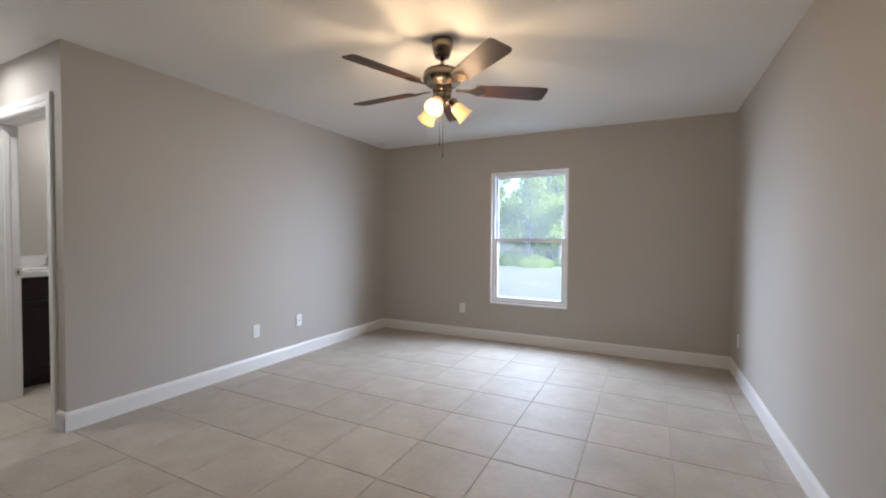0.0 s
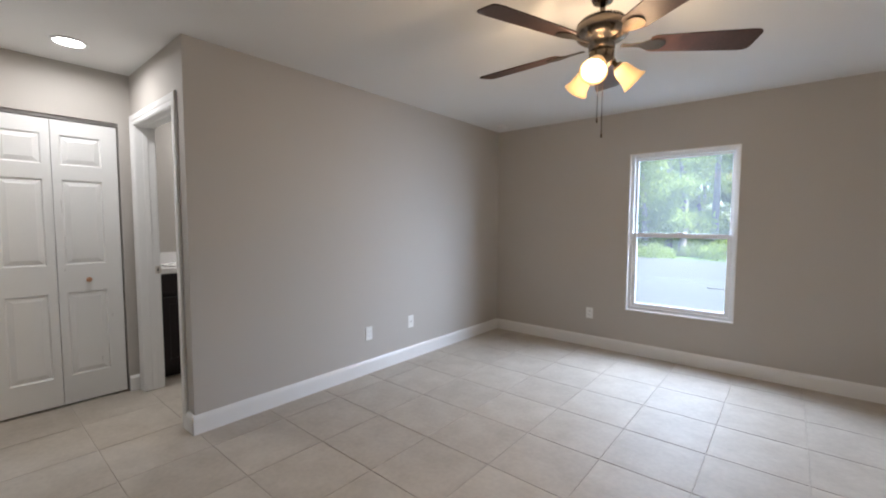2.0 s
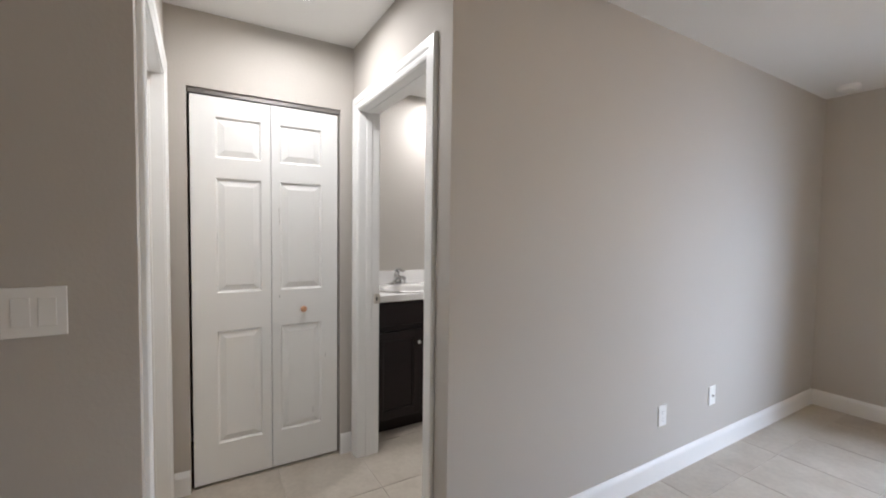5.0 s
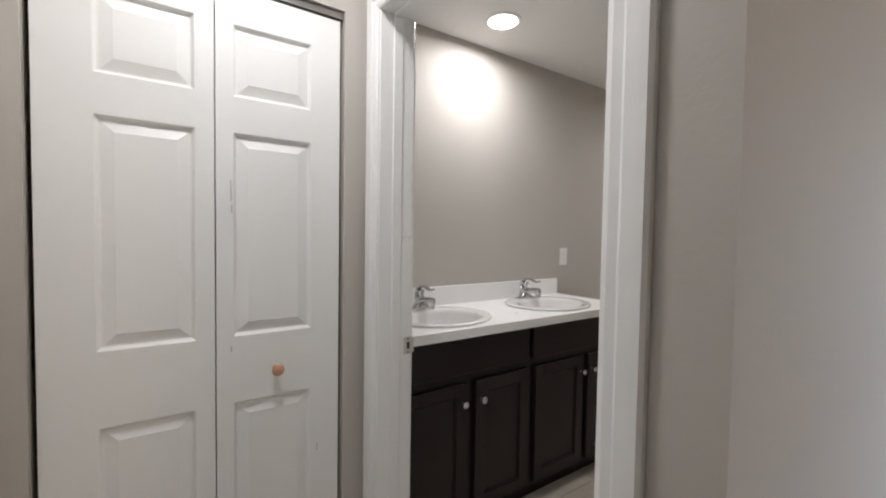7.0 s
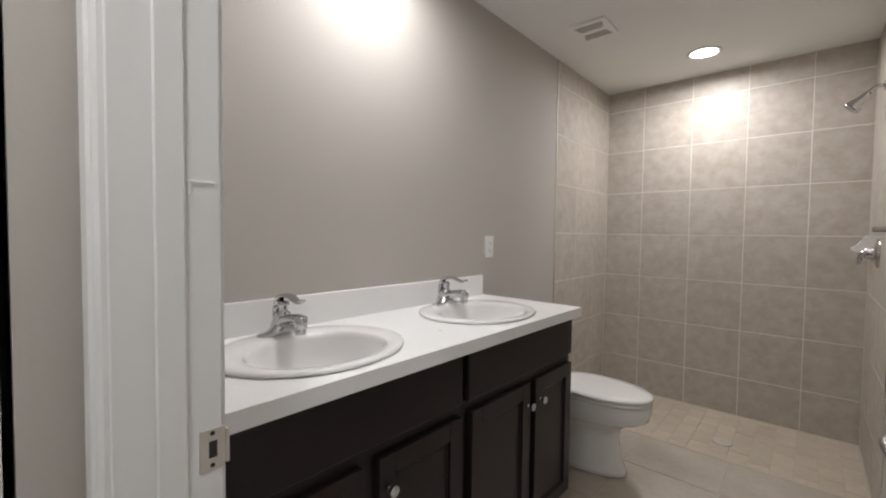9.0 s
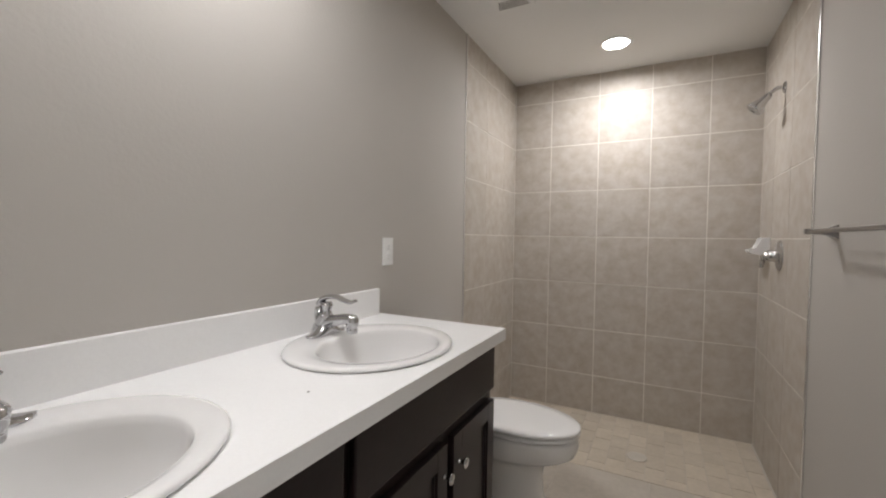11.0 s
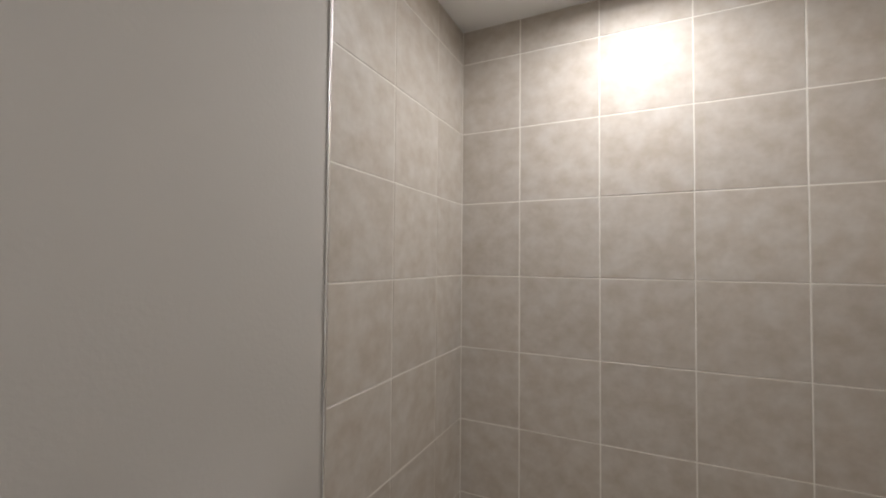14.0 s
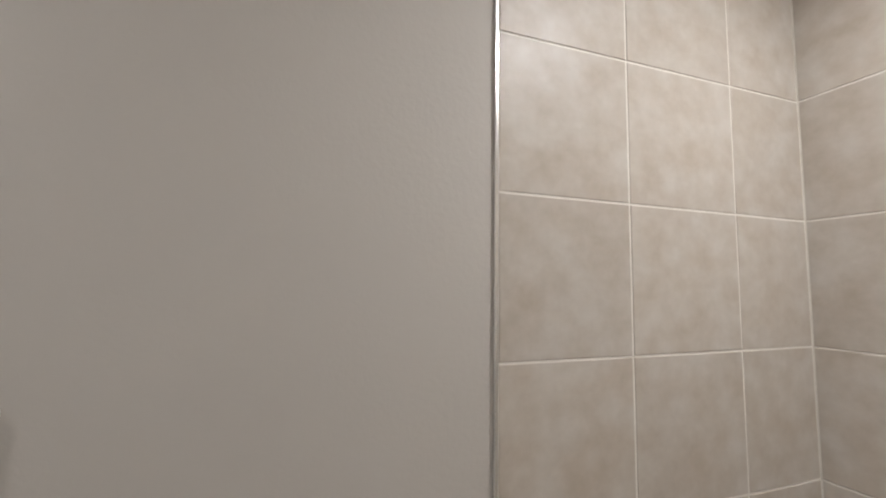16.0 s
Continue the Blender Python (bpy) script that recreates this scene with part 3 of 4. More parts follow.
for dx, z in ((0.012, 1.73), (-0.010, 1.80)):
    bm = bmesh.new()
    tube(bm, [(dx, -0.01, 2.05), (dx, -0.01, z + 0.02)], 0.0018, 8)
    lathe(bm, [(0.002, z + 0.022), (0.0045, z + 0.012), (0.0045, z), (0.001, z - 0.004)], pose(dx, -0.01, 0), 12)
    tagged(obj("pull_chain", bm, PEWTER, True, fan), "thin metal pull chain")

# ---- window ----
win = new("window_1")
tagged(win, "white vinyl single-hung window with two panes", kind="structure")
WX0, WX1, WZ0, WZ1 = -1.687, -0.785, 0.452, 2.014


def ring_frame(name, x0, x1, z0, z1, w, y0, y1, material, parent, bevel=0.003):
    bm = bmesh.new()
    add_box(bm, x0, x0 + w, y0, y1, z0, z1, bevel, 1)
    add_box(bm, x1 - w, x1, y0, y1, z0, z1, bevel, 1)
    add_box(bm, x0 + w, x1 - w, y0, y1, z0, z0 + w, bevel, 1)
    add_box(bm, x0 + w, x1 - w, y0, y1, z1 - w, z1, bevel, 1)
    return obj(name, bm, material, False, parent)


ring_frame("bead", WX0 - 0.004, WX1 + 0.004, WZ0 - 0.004, WZ1 + 0.004, 0.010, 4.696, 4.735, TRIM, win, 0.001)
ring_frame("frame", WX0, WX1, WZ0, WZ1, 0.038, 4.735, 4.82, VINYL, win)
ring_frame("upper_sash", WX0 + 0.038, WX1 - 0.038, 1.19, WZ1 - 0.038, 0.024, 4.785, 4.81, VINYL, win)
ring_frame("lower_sash", WX0 + 0.030, WX1 - 0.030, WZ0 + 0.030, 1.235, 0.042, 4.745, 4.78, VINYL, win)
for nm, z0, z1, yy in (("upper_pane", 1.205, WZ1 - 0.05, 4.797), ("lower_pane", WZ0 + 0.06, 1.205, 4.762)):
    pane = box(nm, (WX0 + 0.05, WX1 - 0.05, yy, yy + 0.003, z0, z1), GLASS, 0, win)
    pane.visible_shadow = False
bm = bmesh.new()
add_box(bm, -1.27, -1.20, 4.752, 4.775, 1.235, 1.247, 0.003, 1)
obj("latch", bm, VINYL, False, win)

# ---- bathroom: vanity ----
VY0, VY1, CT = 1.352, 2.908, 0.940
SINKS = [(-4.635, 1.728), (-4.638, 2.480)]
RX, RY = 0.225, 0.262
vanity = new("vanity")
tagged(vanity, "dark espresso double vanity cabinet with four doors and chrome knobs", "vanity")
bm = bmesh.new()
add_box(bm, -4.443, -4.425, VY0 + 0.012, 2.886, 0.10, CT - 0.041, 0.001, 1)
add_box(bm, -4.925, -4.443, VY0 + 0.012, VY0 + 0.028, 0.10, CT - 0.041)
add_box(bm, -4.925, -4.443, 2.870, 2.886, 0.10, CT - 0.041)
add_box(bm, -4.925, -4.443, VY0 + 0.028, 2.870, 0.10, 0.116)
obj("body", bm, ESPRESSO, False, vanity)
bm = bmesh.new()
add_box(bm, -4.925, -4.48, VY0 + 0.012, 2.886, 0.0, 0.10)
obj("toe_kick", bm, ESPRESSO, False, vanity)


def cabinet_front(name, y0, y1, z0, z1, framed):
    """A cabinet front facing +x, with a recessed flat panel when framed."""
    bm = bmesh.new()
    X0, X1 = -4.425, -4.405
    if not framed:
        add_box(bm, X0, X1, y0, y1, z0, z1, 0.004, 2)
    else:
        f = 0.055
        add_box(bm, X0, X1, y0, y0 + f, z0, z1, 0.001, 1)
        add_box(bm, X0, X1, y1 - f, y1, z0, z1, 0.001, 1)
        add_box(bm, X0, X1, y0 + f, y1 - f, z0, z0 + f, 0.001, 1)
        add_box(bm, X0, X1, y0 + f, y1 - f, z1 - f, z1, 0.001, 1)
        add_box(bm, X0, X1 - 0.011, y0 + f - 0.002, y1 - f + 0.002, z0 + f - 0.002, z1 - f + 0.002)
        g = f + 0.009
        for (a, b, c, d) in ((y0 + f, y0 + g, z0 + f, z1 - f), (y1 - g, y1 - f, z0 + f, z1 - f), (y0 + g, y1 - g, z0 + f, z0 + g), (y0 + g, y1 - g, z1 - g, z1 - f)):
            add_box(bm, X0, X1 - 0.006, a, b, c, d, 0.003, 1)
    return obj(name, bm, ESPRESSO, False, vanity)


for y0, y1 in ((1.39, 2.098), (2.128, 2.872)):
    cabinet_front("false_drawer", y0, y1, 0.735, 0.885, False)
for y0, y1, ky in ((1.39, 1.722, 1.700), (1.772, 2.098, 1.803), (2.15, 2.515, 2.498), (2.555, 2.872, 2.590)):
    door = cabinet_front("cabinet_door", y0, y1, 0.115, 0.695, True)
    bm = bmesh.new()
    lathe(bm, [(0.009, 0), (0.0075, 0.003), (0.0055, 0.008), (0.006, 0.014), (0.012, 0.018), (0.0155, 0.021), (0.0155, 0.025), (0.012, 0.0275), (0.002, 0.0285)], pose(-4.4055, ky, 0.610, 0, 90, 0), 24)
    tagged(obj("cabinet_knob", bm, CHROME, True, door), "round chrome knob")

# countertop with two oval cut-outs
bm = bmesh.new()
X0, X1 = -4.926, -4.379


def slab_with_holes(bm, x0, x1, y0, y1, z, holes, n=40):
    """A flat sheet with oval holes, cut into strips between them."""
    cuts = [y0] + [(holes[i][1] + holes[i + 1][1]) / 2 for i in range(len(holes) - 1)] + [y1]
    for (cx, cy), a, b in zip(holes, cuts, cuts[1:]):
        def edge(t):
            c, s = math.cos(t), math.sin(t)
            k = min((x1 - cx) / c if c > 1e-6 else (x0 - cx) / c if c < -1e-6 else 1e9, (b - cy) / s if s > 1e-6 else (a - cy) / s if s < -1e-6 else 1e9)
            return (cx + k * c, cy + k * s, z)
        ts = sorted({2 * math.pi * k / n for k in range(n)} | {math.atan2(v - cy, u - cx) % (2 * math.pi) for u in (x0, x1) for v in (a, b)})
        inner = [bm.verts.new((cx + (RX - 0.03) * math.cos(t), cy + (RY - 0.03) * math.sin(t), z)) for t in ts]
        outer = [bm.verts.new(edge(t)) for t in ts]
        for k in range(len(ts)):
            j = (k + 1) % len(ts)
            bm.faces.new((inner[k], inner[j], outer[j], outer[k]))


slab_with_holes(bm, X0, X1, VY0, VY1, CT, SINKS)
for a, b in (((X0, VY0), (X1, VY0)), ((X1, VY0), (X1, VY1)), ((X1, VY1), (X0, VY1)), ((X0, VY1), (X0, VY0))):
    bm.faces.new([bm.verts.new(v) for v in ((*a, CT), (*b, CT), (*b, CT - 0.04), (*a, CT - 0.04))])
slab_with_holes(bm, X0, X1, VY0, VY1, CT - 0.04, SINKS)
bmesh.ops.remove_doubles(bm, verts=bm.verts, dist=1e-4)
top = obj("countertop", bm, LAMINATE, False, vanity)
tagged(top, "white laminate countertop")
bm = bmesh.new()
add_box(bm, -4.928, -4.910, VY0 + 0.002, 2.885, CT - 0.002, 1.045, 0.003, 2)
tagged(obj("backsplash", bm, LAMINATE, False, vanity), "white laminate backsplash")
bm = bmesh.new()
lathe(bm, [(0.0035, CT), (0.002, CT + 0.0012)], pose(-4.53, 2.13, 0), 8)
obj("paint_speck", bm, NICKEL, False, vanity)


def sink(cx, cy):
    root = new("sink")
    root.matrix_world = pose(cx, cy, CT)
    tagged(root, "oval white porcelain drop-in sink in the countertop", "sink", "sinks in the vanity")
    bm = bmesh.new()
    n = 56
    rings = []
    # rim, then an offset bowl that leaves a ledge for the tap at the wall side
    prof = [(0.965, 0.000, 0.0), (0.995, 0.0035, 0.0), (1.0, 0.008, 0.0), (0.985, 0.012, 0.0), (0.95, 0.0135, 0.0), (0.85, 0.0125, 0.06), (0.755, 0.0105, 0.12), (0.735, 0.006, 0.135), (0.72, -0.006, 0.14), (0.69, -0.040, 0.145), (0.61, -0.085, 0.155), (0.46, -0.120, 0.165), (0.28, -0.136, 0.17), (0.12, -0.142, 0.17), (0.10, -0.143, 0.17)]
    for s, z, off in prof:
        rings.append([bm.verts.new((RX * (s * math.cos(2 * math.pi * k / n) * (1 - 0.35 * off) + off), RY * s * math.sin(2 * math.pi * k / n), z)) for k in range(n)])
    for a, b in zip(rings, rings[1:]):
        for k in range(n):
            bm.faces.new((a[k], a[(k + 1) % n], b[(k + 1) % n], b[k]))
    bm.faces.new(rings[-1])
    obj("basin", bm, PORCELAIN, True, root)
    bm = bmesh.new()
    lathe(bm, [(0.024, -0.1405), (0.024, -0.1375), (0.02, -0.1365), (0.017, -0.139)], pose(RX * 0.17, 0, 0), 24)
    lathe(bm, [(0.014, -0.139), (0.014, -0.134), (0.010, -0.132)], pose(RX * 0.17, 0, 0), 20)
    obj("drain", bm, CHROME, True, root)
    bm = bmesh.new()
    lathe(bm, [(0.007, 0), (0.007, 0.002)], pose(-RX * 0.565, 0, -0.035, 0, 70, 0), 16, 0.6, 1.8)
    obj("overflow", bm, CHROME, True, root)


def faucet(cx, cy, z):
    root = new("faucet")
    root.matrix_world = pose(cx, cy, z) @ Matrix.Diagonal((1, 1, 0.92, 1))
    tagged(root, "single-lever chrome bathroom faucet", "faucet", "faucets on the vanity")
    bm = bmesh.new()
    # long base plate, swelling to the middle
    rings, n = [], 20
    for k in range(17):
        t = -1 + 2 * k / 16
        w = 0.026 * math.sqrt(max(0.02, 1 - abs(t) ** 3.2))
        h = 0.010 + 0.048 * math.exp(-(t / 0.40) ** 2)
        rings.append([bm.verts.new((w * math.cos(2 * math.pi * q / n), 0.08 * t, max(0.0, h * (0.25 + 0.75 * math.sin(2 * math.pi * q / n))) if math.sin(2 * math.pi * q / n) > -0.3 else 0.0)) for q in range(n)])
    for a, b in zip(rings, rings[1:]):
        for q in range(n):
            bm.faces.new((a[q], a[(q + 1) % n], b[(q + 1) % n], b[q]))
    bm.faces.new(rings[0])
    bm.faces.new(rings[-1])
    obj("base", bm, CHROME, True, root)
    bm = bmesh.new()
    p = smooth_path([(-0.014, 0, 0.008), (-0.010, 0, 0.030), (0.000, 0, 0.052), (0.010, 0, 0.064)], 5)
    tube(bm, p, [0.034 - 0.012 * k / (len(p) - 1) for k in range(len(p))], 24)
    lathe(bm, [(0.021, 0.056), (0.021, 0.066), (0.0165, 0.070), (0.0140, 0.076), (0.0135, 0.084), (0.0165, 0.090), (0.0175, 0.098), (0.0150, 0.108)], pose(0.004, 0, 0), 22)
    obj("column", bm, CHROME, True, root)
    bm = bmesh.new()
    p = smooth_path([(-0.006, 0, 0.030), (0.022, 0, 0.044), (0.055, 0, 0.054), (0.086, 0, 0.060), (0.108, 0, 0.060)], 4)
    tube(bm, p, [0.027 - 0.006 * k / (len(p) - 1) for k in range(len(p))], 20, 0.78)
    lathe(bm, [(0.0150, 0.016), (0.0165, 0.022), (0.0165, 0.030), (0.0145, 0.034), (0.0190, 0.040), (0.0200, 0.052), (0.0180, 0.066), (0.010, 0.074), (0.001, 0.076)], pose(0.104, 0, 0.0), 20)
    obj("spout", bm, CHROME, True, root)
    bm = bmesh.new()
    p = smooth_path([(-0.023, 0, 0.036), (-0.026, 0, 0.080), (-0.014, 0, 0.114), (0.012, 0, 0.127), (0.045, 0, 0.128), (0.075, 0, 0.119), (0.098, 0, 0.115), (0.114, 0, 0.122)], 4)
    tube(bm, p, [0.021 - 0.010 * (k / (len(p) - 1)) ** 1.3 for k in range(len(p))], 20, 0.45)
    obj("lever", bm, CHROME, True, root)
    bm = bmesh.new()
    tube(bm, [(-0.034, 0, 0.02), (-0.034, 0, 0.075)], 0.0025, 8)
    lathe(bm, [(0.003, 0.075), (0.006, 0.079), (0.006, 0.085), (0.002, 0.089)], pose(-0.034, 0, 0), 12)
    obj("drain_rod", bm, CHROME, True, root)


for cx, cy in SINKS:
    sink(cx, cy)
    faucet(cx - 0.178, cy, CT + 0.0125)

# ---- toilet ----
toilet = new("toilet")
TY = 3.345
tagged(toilet, "white porcelain toilet with closed lid beside the vanity", "toilet")


def loft(bm, rings):
    rs = [[bm.verts.new(v) for v in r] for r in rings]
    for a, b in zip(rs, rs[1:]):
        k_n = len(a)
        for k in range(k_n):
            bm.faces.new((a[k], a[(k + 1) % k_n], b[(k + 1) % k_n], b[k]))
    bm.faces.new(rs[0])
    bm.faces.new(rs[-1])


def egg(x0, x1, half, z, n=40, back=0.75):
    """An egg outline from x0 (square back) to x1 (round nose)."""
    out = []
    cx = x0 + (x1 - x0) * 0.42
    for k in range(n):
        a = 2 * math.pi * k / n
        c, s = math.cos(a), math.sin(a)
        rx = (x1 - cx) if c > 0 else (cx - x0)
        e = 1.0 if c > 0 else back
        out.append((cx + rx * math.copysign(abs(c) ** e, c), TY + half * math.copysign(abs(s) ** (0.95 if c > 0 else 0.8), s), z))
    return out


bm = bmesh.new()
loft(bm, [egg(-4.74, -4.315, 0.105, 0.0), egg(-4.74, -4.30, 0.112, 0.008), egg(-4.74, -4.305, 0.108, 0.03), egg(-4.74, -4.335, 0.095, 0.10), egg(-4.74, -4.345, 0.094, 0.19), egg(-4.745, -4.335, 0.104, 0.245), egg(-4.75, -4.30, 0.126, 0.275), egg(-4.75, -4.235, 0.160, 0.300), egg(-4.755, -4.203, 0.176, 0.322), egg(-4.755, -4.192, 0.182, 0.36), egg(-4.755, -4.19, 0.183, 0.388), egg(-4.75, -4.192, 0.182, 0.40), egg(-4.74, -4.20, 0.174, 0.404)])
obj("bowl", bm, PORCELAIN, True, toilet)
for nm, z0, z1, d in (("seat", 0.407, 0.424, 0.0), ("lid", 0.428, 0.446, 0.002)):
    bm = bmesh.new()
    loft(bm, [egg(-4.69, -4.192 + d, 0.176, z0), egg(-4.695, -4.186 + d, 0.182, z0 + 0.004), egg(-4.695, -4.186 + d, 0.182, z1 - 0.006), egg(-4.69, -4.194 + d, 0.174, z1), egg(-4.66, -4.25, 0.13, z1 + 0.004)])
    obj(nm, bm, PORCELAIN, True, toilet)


def rounded(x0, x1, y0, y1, z, r=0.05, n=8):
    out = []
    for cx, cy, a0 in ((x1 - r, y1 - r, 0), (x0 + r * 0.4, y1 - r * 0.4, 90), (x0 + r * 0.4, y0 + r * 0.4, 180), (x1 - r, y0 + r, 270)):
        rr = r if cx > (x0 + x1) / 2 else r * 0.4
        for k in range(n):
            a = radians(a0 + 90 * k / (n - 1))
            out.append((cx + rr * math.cos(a), cy + rr * math.sin(a), z))
    return out


bm = bmesh.new()
loft(bm, [rounded(-4.915, -4.735, TY - 0.19, TY + 0.19, 0.38), rounded(-4.915, -4.72, TY - 0.205, TY + 0.205, 0.42), rounded(-4.918, -4.713, TY - 0.215, TY + 0.215, 0.725)])
obj("tank", bm, PORCELAIN, True, toilet)
bm = bmesh.new()
loft(bm, [rounded(-4.919, -4.708, TY - 0.222, TY + 0.222, 0.727), rounded(-4.922, -4.700, TY - 0.228, TY + 0.228, 0.733), rounded(-4.922, -4.700, TY - 0.228, TY + 0.228, 0.752), rounded(-4.919, -4.706, TY - 0.222, TY + 0.222, 0.761), rounded(-4.905, -4.73, TY - 0.20, TY + 0.20, 0.766)])
obj("tank_lid", bm, PORCELAIN, True, toilet)
bm = bmesh.new()
lathe(bm, [(0.012, 0), (0.012, 0.01), (0.008, 0.014)], pose(-4.713, TY - 0.15, 0.67, 0, 90, 0), 16)
tube(bm, [(-4.702, TY - 0.15, 0.67), (-4.698, TY - 0.11, 0.664), (-4.698, TY - 0.08, 0.66)], [0.006, 0.006, 0.005], 10)
obj("flush_lever", bm, CHROME, True, toilet)
bm = bmesh.new()
add_box(bm, -4.71, -4.665, TY - 0.09, TY + 0.09, 0.405, 0.44, 0.008, 2)
obj("seat_hinge", bm, PORCELAIN, False, toilet)

# ---- shower ----
SX0, SX1, SY1, TR = -4.925, -3.362, 4.655, 3.728
grout_back = structure(box("wall_shower_back", (-4.93, -3.357, 4.6565, 4.667, -0.004, H), GROUT), "beige square ceramic wall tiles with pale grout")
grout_west = structure(box("wall_shower_west", (-4.93, -4.9266, TR, 4.6565, -0.004, H), GROUT), "beige square ceramic wall tiles with pale grout")
grout_east = structure(box("wall_shower_east", (-3.3604, -3.355, TR - 0.03, 4.6565, -0.004, H), GROUT), "beige square ceramic wall tiles with pale grout")
for nm, b in (("tile_trim", (-4.931, -4.9215, TR - 0.009, TR, 0, H)), ("tile_trim", (-3.3655, -3.356, TR - 0.039, TR - 0.03, 0, H))):
    t = box(nm, b, EDGING, 0.002)
    structure(t, "polished metal tile edge trim")

bm = bmesh.new()
lathe(bm, [(0.055, 0.0035), (0.055, 0.0055), (0.048, 0.0065), (0.006, 0.006), (0.001, 0.006)], pose(-3.99, 4.13, 0), 32)
drain = tagged(obj("floor_drain", bm, STEEL, True), "round chrome shower floor drain", "drain")

shower = new("wall_shower")
tagged(shower, "chrome shower fixture with bent arm on the tiled wall", "shower")
bm = bmesh.new()
lathe(bm, [(0.030, 0), (0.029, 0.004), (0.022, 0.010), (0.010, 0.013)], pose(-3.362, 4.198, 2.045, 0, -90, 0), 28)
obj("flange", bm, CHROME, True, shower)
bm = bmesh.new()
tube(bm, smooth_path([(-3.365, 4.198, 2.045), (-3.388, 4.198, 2.046), (-3.408, 4.198, 2.037), (-3.427, 4.198, 2.018), (-3.434, 4.198, 2.008)]), 0.0095, 14)
obj("arm", bm, CHROME, True, shower)
bm = bmesh.new()
lathe(bm, [(0.012, -0.012), (0.016, 0.0), (0.016, 0.012), (0.021, 0.03), (0.031, 0.055), (0.0335, 0.066), (0.032, 0.072), (0.026, 0.073), (0.024, 0.068), (0.002, 0.068)], pose(-3.434, 4.198, 2.008, 0, 222, 0) @ Matrix.Scale(1.2, 4), 28)
obj("head", bm, CHROME, True, shower)

valve = new("shower_valve")
tagged(valve, "chrome shower valve with single lever on the tiled wall", "shower valve")
VZ, VYc = 1.187, 4.187
bm = bmesh.new()
lathe(bm, [(0.078, 0), (0.078, 0.003), (0.070, 0.009), (0.045, 0.014), (0.034, 0.016), (0.030, 0.03), (0.028, 0.048), (0.024, 0.052)], pose(-3.362, VYc, VZ, 0, -90, 0), 36)
obj("escutcheon", bm, CHROME, True, valve)
bm = bmesh.new()
p = smooth_path([(-3.392, VYc, VZ), (-3.412, VYc, VZ + 0.002), (-3.426, VYc + 0.004, VZ - 0.010), (-3.431, VYc + 0.012, VZ - 0.040), (-3.434, VYc + 0.016, VZ - 0.064)], 4)
tube(bm, p, [0.020, 0.02, 0.019, 0.018, 0.017, 0.017, 0.016, 0.016, 0.015, 0.014, 0.013, 0.012, 0.011, 0.010, 0.0095, 0.009, 0.007][:len(p)], 18)
obj("lever", bm, CHROME, True, valve)

soap = new("soap_dish")
tagged(soap, "white ceramic soap dish on the tiled wall", "soap dish")
bm = bmesh.new()
sec = [(0.0, 0.050), (0.036, 0.050), (0.042, 0.040), (0.048, 0.012), (0.062, -0.012), (0.085, -0.022), (0.095, -0.021), (0.097, -0.028), (0.086, -0.040), (0.045, -0.050), (0.0, -0.050)]
ra = [bm.verts.new((-3.362 - d, 4.395, 1.232 + z)) for d, z in sec]
rb = [bm.verts.new((-3.362 - d, 4.52, 1.232 + z)) for d, z in sec]
for k in range(len(sec)):
    j = (k + 1) % len(sec)
    bm.faces.new((ra[k], ra[j], rb[j], rb[k]))
bm.faces.new(ra)
bm.faces.new(rb)
bmesh.ops.bevel(bm, geom=list(bm.edges), offset=0.0025, segments=2, affect="EDGES")
obj("dish", bm, PORCELAIN, False, soap)

towel = new("towel_bar")
tagged(towel, "brushed nickel towel bar on the greige wall", "towel bar")
TBZ, TBX, TB0, TB1 = 1.298, -3.435, 2.832, 3.452
for yy in (TB1, TB0):
    bm = bmesh.new()
    reach = -3.357 - TBX + 0.010
    lathe(bm, [(0.034, 0), (0.034, 0.004), (0.026, 0.012), (0.018, 0.026), (0.0145, 0.042), (0.0135, reach - 0.003), (0.011, reach)], pose(-3.357, yy, TBZ, 0, -90, 0) @ pose(0, 0, 0, 0, 0, 45), 4)
    obj("post", bm, NICKEL, False, towel)
bm = bmesh.new()
add_box(bm, TBX - 0.007, TBX + 0.007, TB0, TB1, TBZ - 0.007, TBZ + 0.007, 0.002, 1)
obj("bar", bm, NICKEL, False, towel)

# ---- outside ----
bm = bmesh.new()
bmesh.ops.create_grid(bm, x_segments=2, y_segments=2, size=1200)
for v in bm.verts:
    v.co.z = -0.42
structure(obj("ground", bm, GRASS), "rough green grass reaching into the woods")
bm = bmesh.new()
N = 60
lo, hi = [], []
for k in range(N + 1):
    x = -70 + 140 * k / N
    lo.append(bm.verts.new((x, 5.6, -0.40)))
    hi.append(bm.verts.new((x, 23.0 + 1.0 * noise.noise((x * 0.22, 0, 0)) + 0.5 * noise.noise((x * 0.9, 3, 0)), -0.40)))
for k in range(N):
    bm.faces.new((lo[k], lo[k + 1], hi[k + 1], hi[k]))
structure(obj("road", bm, SAND), "bleached pale sand and gravel drive in full sun")


